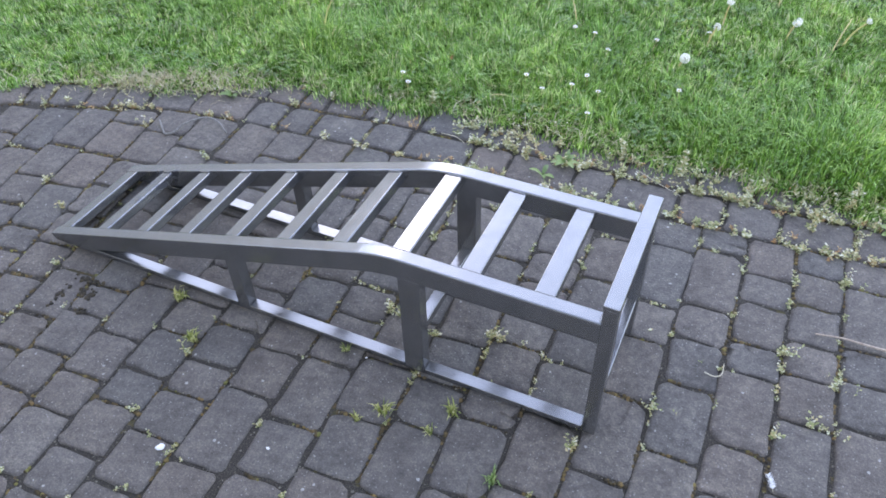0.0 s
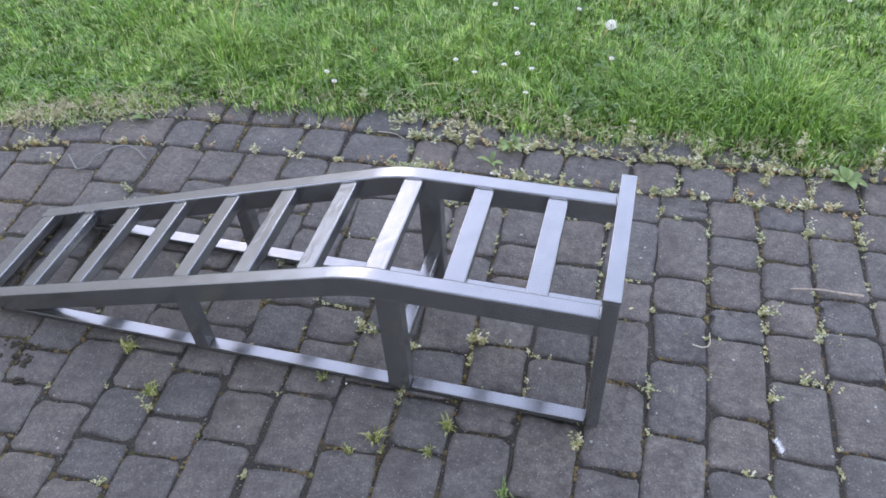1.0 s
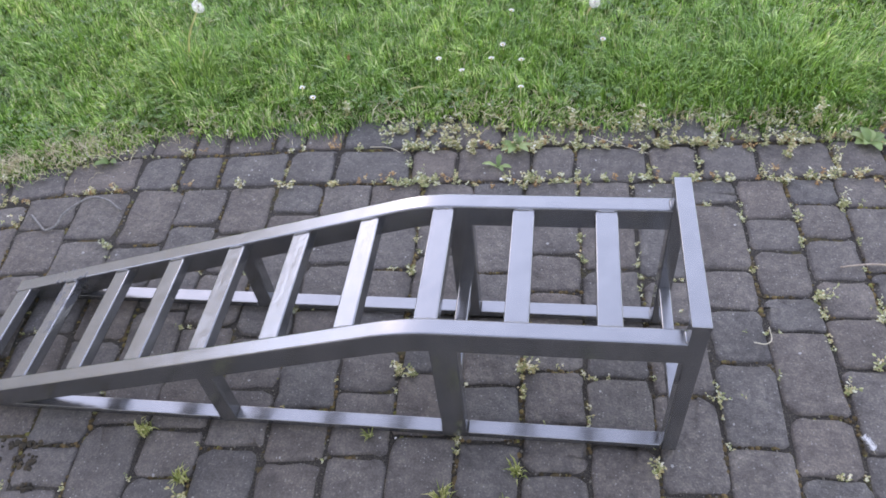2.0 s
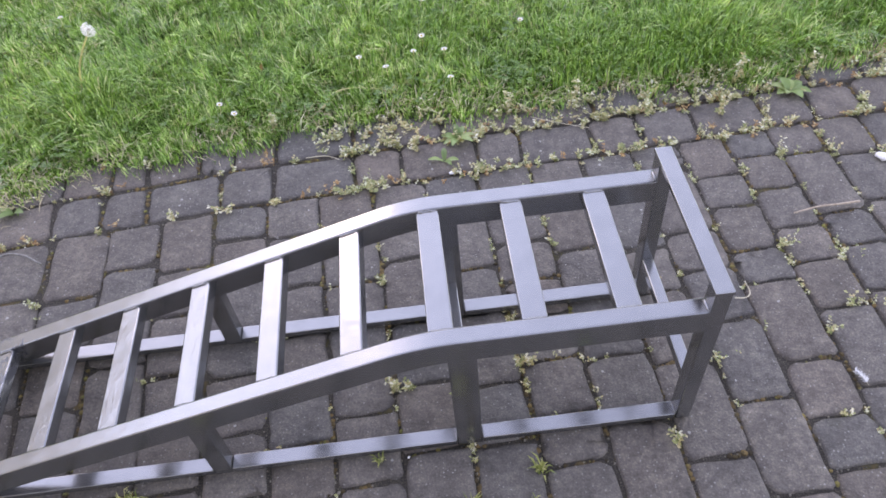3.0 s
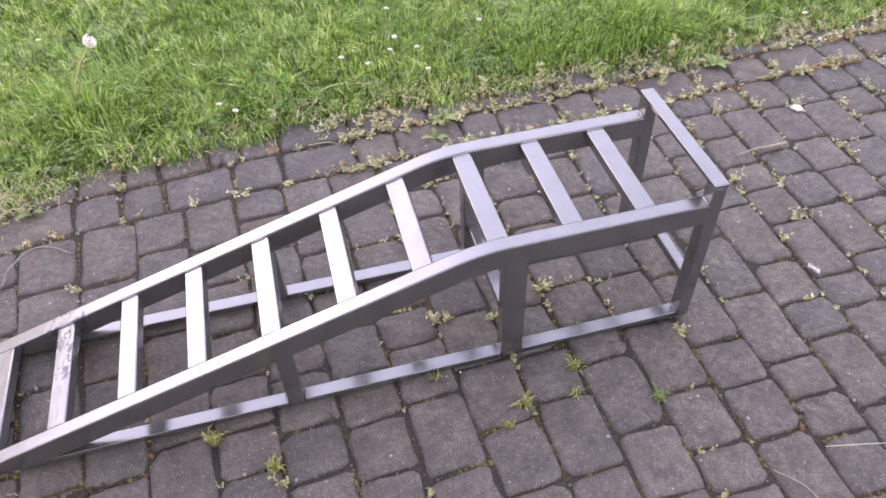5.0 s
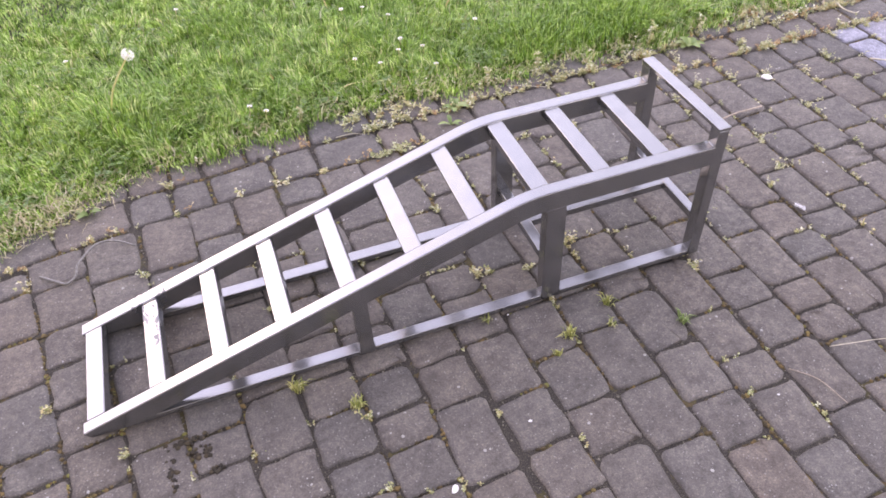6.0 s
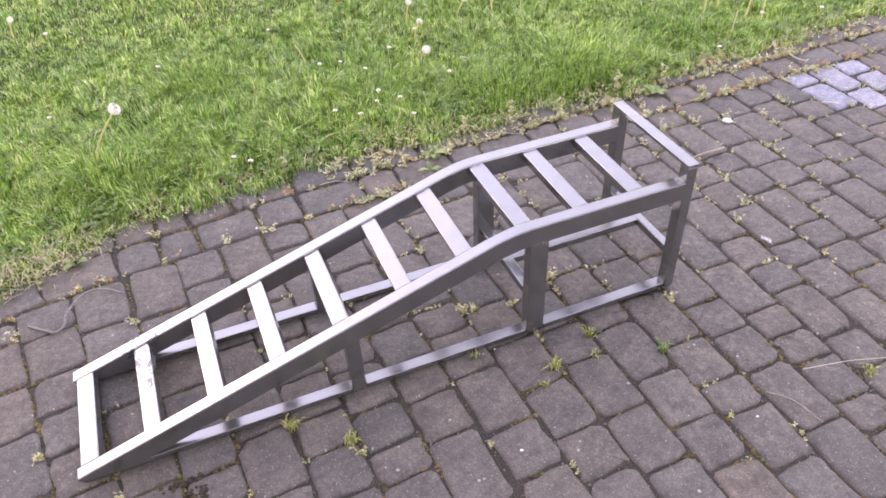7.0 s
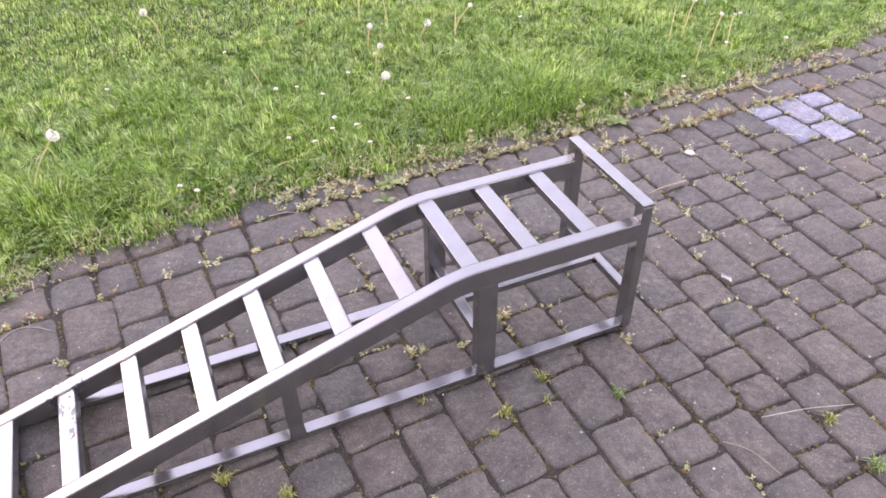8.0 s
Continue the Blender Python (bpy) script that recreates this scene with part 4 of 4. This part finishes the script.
# ---- the lawn: blades in one mesh ----
def lawn(count, x0, x1, depth, length, width, seed, name, label, ragged=0.03):
    g = np.random.default_rng(seed)
    x = g.uniform(x0, x1, count)
    xs = np.linspace(x0, x1, 400)
    edge = np.interp(x, xs, [lawn_edge(v) for v in xs])
    # a wavering edge: tongues of grass reach over the border
    wave = 0.020 * np.sin(x * 9.1 + 0.7) + 0.013 * np.sin(x * 23.7) + 0.008 * np.sin(x * 51.0 + 2)
    y = edge + wave + ragged * g.normal(size=count).clip(-1.5, 1.5) + depth[0] + (depth[1] - depth[0]) * g.uniform(0, 1, count) ** 1.25
    # lusher and thinner patches
    lush = 0.5 + 0.25 * (np.sin(3.1 * x + 1.3) * np.cos(2.7 * y + 0.4) + np.sin(7.3 * x - 4.1 * y) * 0.6 + np.sin(13.0 * x + 11.0 * y + 1) * 0.4)
    for px, py, pr, amount in ((0.35, 1.12, 0.22, 0.9), (-1.30, 1.10, 0.16, 1.0), (-0.55, 1.22, 0.25, 0.35), (-0.9, 1.5, 0.3, 0.3)):
        lush += amount * np.exp(-((x - px) ** 2 + (y - py) ** 2) / (2 * pr * pr))
    # clumps: blades gather round common roots and share a direction and height
    kx, ky = np.floor(x / 0.045 + 0.9 * np.sin(17 * y)), np.floor(y / 0.045 + 0.9 * np.sin(19 * x))
    code = np.abs(np.sin(kx * 12.9898 + ky * 78.233) * 43758.5453) % 1.0
    code2 = np.abs(np.sin(kx * 39.346 + ky * 11.135) * 24634.6345) % 1.0
    rim = np.clip((y - edge - wave) / 0.10, 0.25, 1.0)
    h = length * (0.45 + 0.55 * lush.clip(0, 1.4)) * (0.6 + 0.75 * code) * g.uniform(0.45, 1.2, count) * (0.5 + 0.5 * rim)
    w = width * g.uniform(0.6, 1.3, count)
    # tufts comb the blades into common directions
    comb = 2.2 * np.sin(5.0 * x + 3.0 * np.sin(4.0 * y)) + 1.9 * np.cos(6.0 * y + 2.0 * np.sin(3.0 * x))
    a = 0.6 * comb + 6.283 * code2 + g.normal(0, 0.8, count)
    lean = np.abs(g.normal(0.55, 0.38, count) + 0.3 * (code2 - 0.5)).clip(0.03, 1.6)
    c, s = np.cos(a), np.sin(a)
    face = a + g.normal(0, 0.9, count)
    fc, fs = -np.sin(face) * w, np.cos(face) * w
    z0 = np.full(count, -0.002)
    co = np.empty((count, 5, 3))
    co[:, 0] = np.stack([x - fc, y - fs, z0], 1)
    co[:, 1] = np.stack([x + fc, y + fs, z0], 1)
    mx, my, mz = x + c * lean * h * 0.35, y + s * lean * h * 0.35, h * 0.58
    co[:, 2] = np.stack([mx + 0.8 * fc, my + 0.8 * fs, mz], 1)
    co[:, 3] = np.stack([mx - 0.8 * fc, my - 0.8 * fs, mz], 1)
    co[:, 4] = np.stack([x + c * lean * h, y + s * lean * h, h * (1.0 - 0.28 * lean.clip(0, 1.6))], 1)
    tri = (np.arange(count)[:, None, None] * 5 + np.array([[0, 1, 2], [0, 2, 3], [3, 2, 4]])[None]).reshape(-1)
    me = bpy.data.meshes.new(name)
    me.vertices.add(count * 5)
    me.vertices.foreach_set("co", co.reshape(-1))
    me.loops.add(len(tri))
    me.loops.foreach_set("vertex_index", tri.astype(np.int32))
    me.polygons.add(len(tri) // 3)
    me.polygons.foreach_set("loop_start", np.arange(0, len(tri), 3, dtype=np.int32))
    me.update(calc_edges=True)
    me.materials.append(BLADE)
    return tagged(new(name, me), label, "grass", kind="stuff")


lawn(290000, -3.4, 2.5, (0.0, 1.15), 0.054, 0.0020, 11, "lawn_grass", "uneven green mown lawn grass along the paving")
lawn(290000, -3.8, 3.6, (0.95, 3.2), 0.040, 0.0020, 12, "lawn_grass", "uneven green mown lawn grass further out", 0.1)
lawn(9000, -2.4, 2.3, (-0.045, 0.05), 0.036, 0.0011, 13, "edge_grass", "thin ragged grass creeping over the border setts", 0.025)

lawn(90000, -7.0, -3.3, (0.0, 5.0), 0.042, 0.0034, 14, "lawn_grass", "uneven green mown lawn grass in the distance")
lawn(90000, 2.4, 6.5, (0.0, 5.0), 0.042, 0.0034, 15, "lawn_grass", "uneven green mown lawn grass in the distance")
lawn(90000, -3.9, 3.7, (3.1, 5.2), 0.042, 0.0034, 16, "lawn_grass", "uneven green mown lawn grass in the distance")

# lush tufts of longer grass
g = np.random.default_rng(77)
verts, faces = [], []
for cx, cy, spread, count, tall in ((-1.34, 1.12, 0.085, 1000, 0.090), (0.36, 1.11, 0.15, 3000, 0.085), (0.05, 1.08, 0.12, 1100, 0.07), (-0.45, 1.28, 0.17, 2400, 0.065), (-1.05, 1.20, 0.13, 1600, 0.07), (-0.95, 1.65, 0.12, 900, 0.055), (-1.75, 1.25, 0.14, 900, 0.06), (0.95, 1.22, 0.16, 1200, 0.06)):
    for _ in range(count):
        x, y = cx + spread * g.normal(), cy + spread * 0.7 * g.normal()
        if y < lawn_edge(x) + 0.01:
            continue
        h, a, lean, w = tall * g.uniform(0.45, 1.1), g.uniform(0, 6.283), abs(g.normal(0.4, 0.3)), g.uniform(0.0010, 0.0022)
        # blades fall outwards from the middle of the tuft, and over the border
        ox, oy = (x - cx) / spread + 0.8 * math.cos(a), (y - cy) / spread - 0.5 + 0.8 * math.sin(a)
        n = math.hypot(ox, oy) + 1e-6
        c, s = ox / n * lean * h, oy / n * lean * h
        px, py = -oy / n * w, ox / n * w
        k = len(verts)
        verts += [(x - px, y - py, 0), (x + px, y + py, 0), (x + 0.3 * c + px, y + 0.3 * s + py, 0.55 * h), (x + 0.3 * c - px, y + 0.3 * s - py, 0.55 * h),
                  (x + 0.7 * c + 0.6 * px, y + 0.7 * s + 0.6 * py, 0.85 * h), (x + 0.7 * c - 0.6 * px, y + 0.7 * s - 0.6 * py, 0.85 * h), (x + 1.2 * c, y + 1.2 * s, h * (1 - 0.25 * lean))]
        faces += [(k, k + 1, k + 2, k + 3), (k + 3, k + 2, k + 4, k + 5), (k + 5, k + 4, k + 6)]
tagged(mesh_of(verts, faces, "lush_grass", LUSH), "longer lush green grass tufts in the lawn", "grass", kind="stuff")

# clover between the grass
verts, faces = [], []
for _ in range(420):
    cx, cy = g.uniform(-2.6, 1.8), 0
    cy = lawn_edge(cx) + 0.02 + 1.3 * g.uniform() ** 1.4
    for _ in range(int(g.integers(3, 14))):
        x, y, z, r = cx + 0.03 * g.normal(), cy + 0.03 * g.normal(), g.uniform(0.016, 0.042), g.uniform(0.0045, 0.0080)
        if y < lawn_edge(x):
            continue
        turn, tip = g.uniform(0, 6.283), g.normal(0, 0.3)
        for q in range(3):
            a = turn + q * 2.094
            c, s = math.cos(a), math.sin(a)
            k = len(verts)
            for u, v in ((0, 0), (0.55, -0.52), (1.0, -0.42), (1.15, 0), (1.0, 0.42), (0.55, 0.52)):
                verts.append((x + r * (u * c - v * s), y + r * (u * s + v * c), z + r * (0.25 * u + 0.2 * abs(v) + tip * u * c)))
            faces.append(tuple(range(k, k + 6)))
tagged(mesh_of(verts, faces, "clover", CLOVER), "small clover leaves between the lawn grass", "clover", kind="stuff")

# dead tan grass: a mat past the low end of the ramp, stray blades along the rest of the edge
verts, faces = [], []
for n in range(1900):
    x = g.normal(-1.66, 0.16) if n < 650 else g.uniform(-2.3, 2.2)
    y = lawn_edge(x) + (g.normal(0.0, 0.045) if n < 650 else g.normal(0.01, 0.03))
    l, a, w, z = g.uniform(0.02, 0.06), g.uniform(0, 6.283), g.uniform(0.0006, 0.0014), g.uniform(0.002, 0.016)
    c, s, k = math.cos(a), math.sin(a), len(verts)
    rise = g.uniform(-0.1, 0.45) * l
    verts += [(x - s * w, y + c * w, z), (x + s * w, y - c * w, z), (x + 0.5 * l * c + s * w, y + 0.5 * l * s - c * w, z + max(0, rise) + 0.004), (x + 0.5 * l * c - s * w, y + 0.5 * l * s + c * w, z + max(0, rise) + 0.004), (x + l * c, y + l * s, z + max(0.0, rise * 0.7))]
    faces += [(k, k + 1, k + 2, k + 3), (k + 3, k + 2, k + 4)]
tagged(mesh_of(verts, faces, "dry_grass", DRY), "dead tan grass lying along the lawn edge", "grass", kind="stuff")

# ---- the setts themselves, laid last ----
shapes = {}
for pale, mat in ((False, SETT), (True, PALE_SETT)):
    for n, l in enumerate(LENGTHS):
        for v in range(5):
            shapes[(pale, n, v)] = sett_mesh(l, 1000 + 10 * n + v, mat)
order = sorted(setts, key=lambda q: (q[0] + 0.45) ** 2 + (1.5 * (q[1] - 0.15)) ** 2)
verts, faces = [], []
for i, (x, y, angle, w, l, pale) in enumerate(order + far_setts):
    n = min(range(len(LENGTHS)), key=lambda k: abs(LENGTHS[k] - l))
    me = shapes[(pale, n, rnd.randrange(5))]
    m = pose(x + rnd.uniform(-0.0022, 0.0022), y + rnd.uniform(-0.0015, 0.0015), rnd.uniform(-0.0032, 0.0006), rnd.uniform(-0.9, 0.9), rnd.uniform(-0.9, 0.9), angle + rnd.uniform(-2.2, 2.2) + (180 if rnd.random() < 0.5 else 0))
    shrink = 0.95 if pale else 1.0
    m = m @ Matrix.Diagonal((shrink * w / SETT_W, shrink * l / LENGTHS[n], 1, 1))
    if i < 300 or pale:
        ob = new("sett", me)
        ob.matrix_world = m
        ob.parent = paving
    else:
        k = len(verts)
        verts += [tuple(m @ v.co) for v in me.vertices]
        faces += [tuple(k + j for j in p.vertices) for p in me.polygons]
rest = tagged(mesh_of(verts, faces, "further_setts", SETT), kind="stuff")
for p in rest.data.polygons:
    p.use_smooth = True
rest.parent = paving
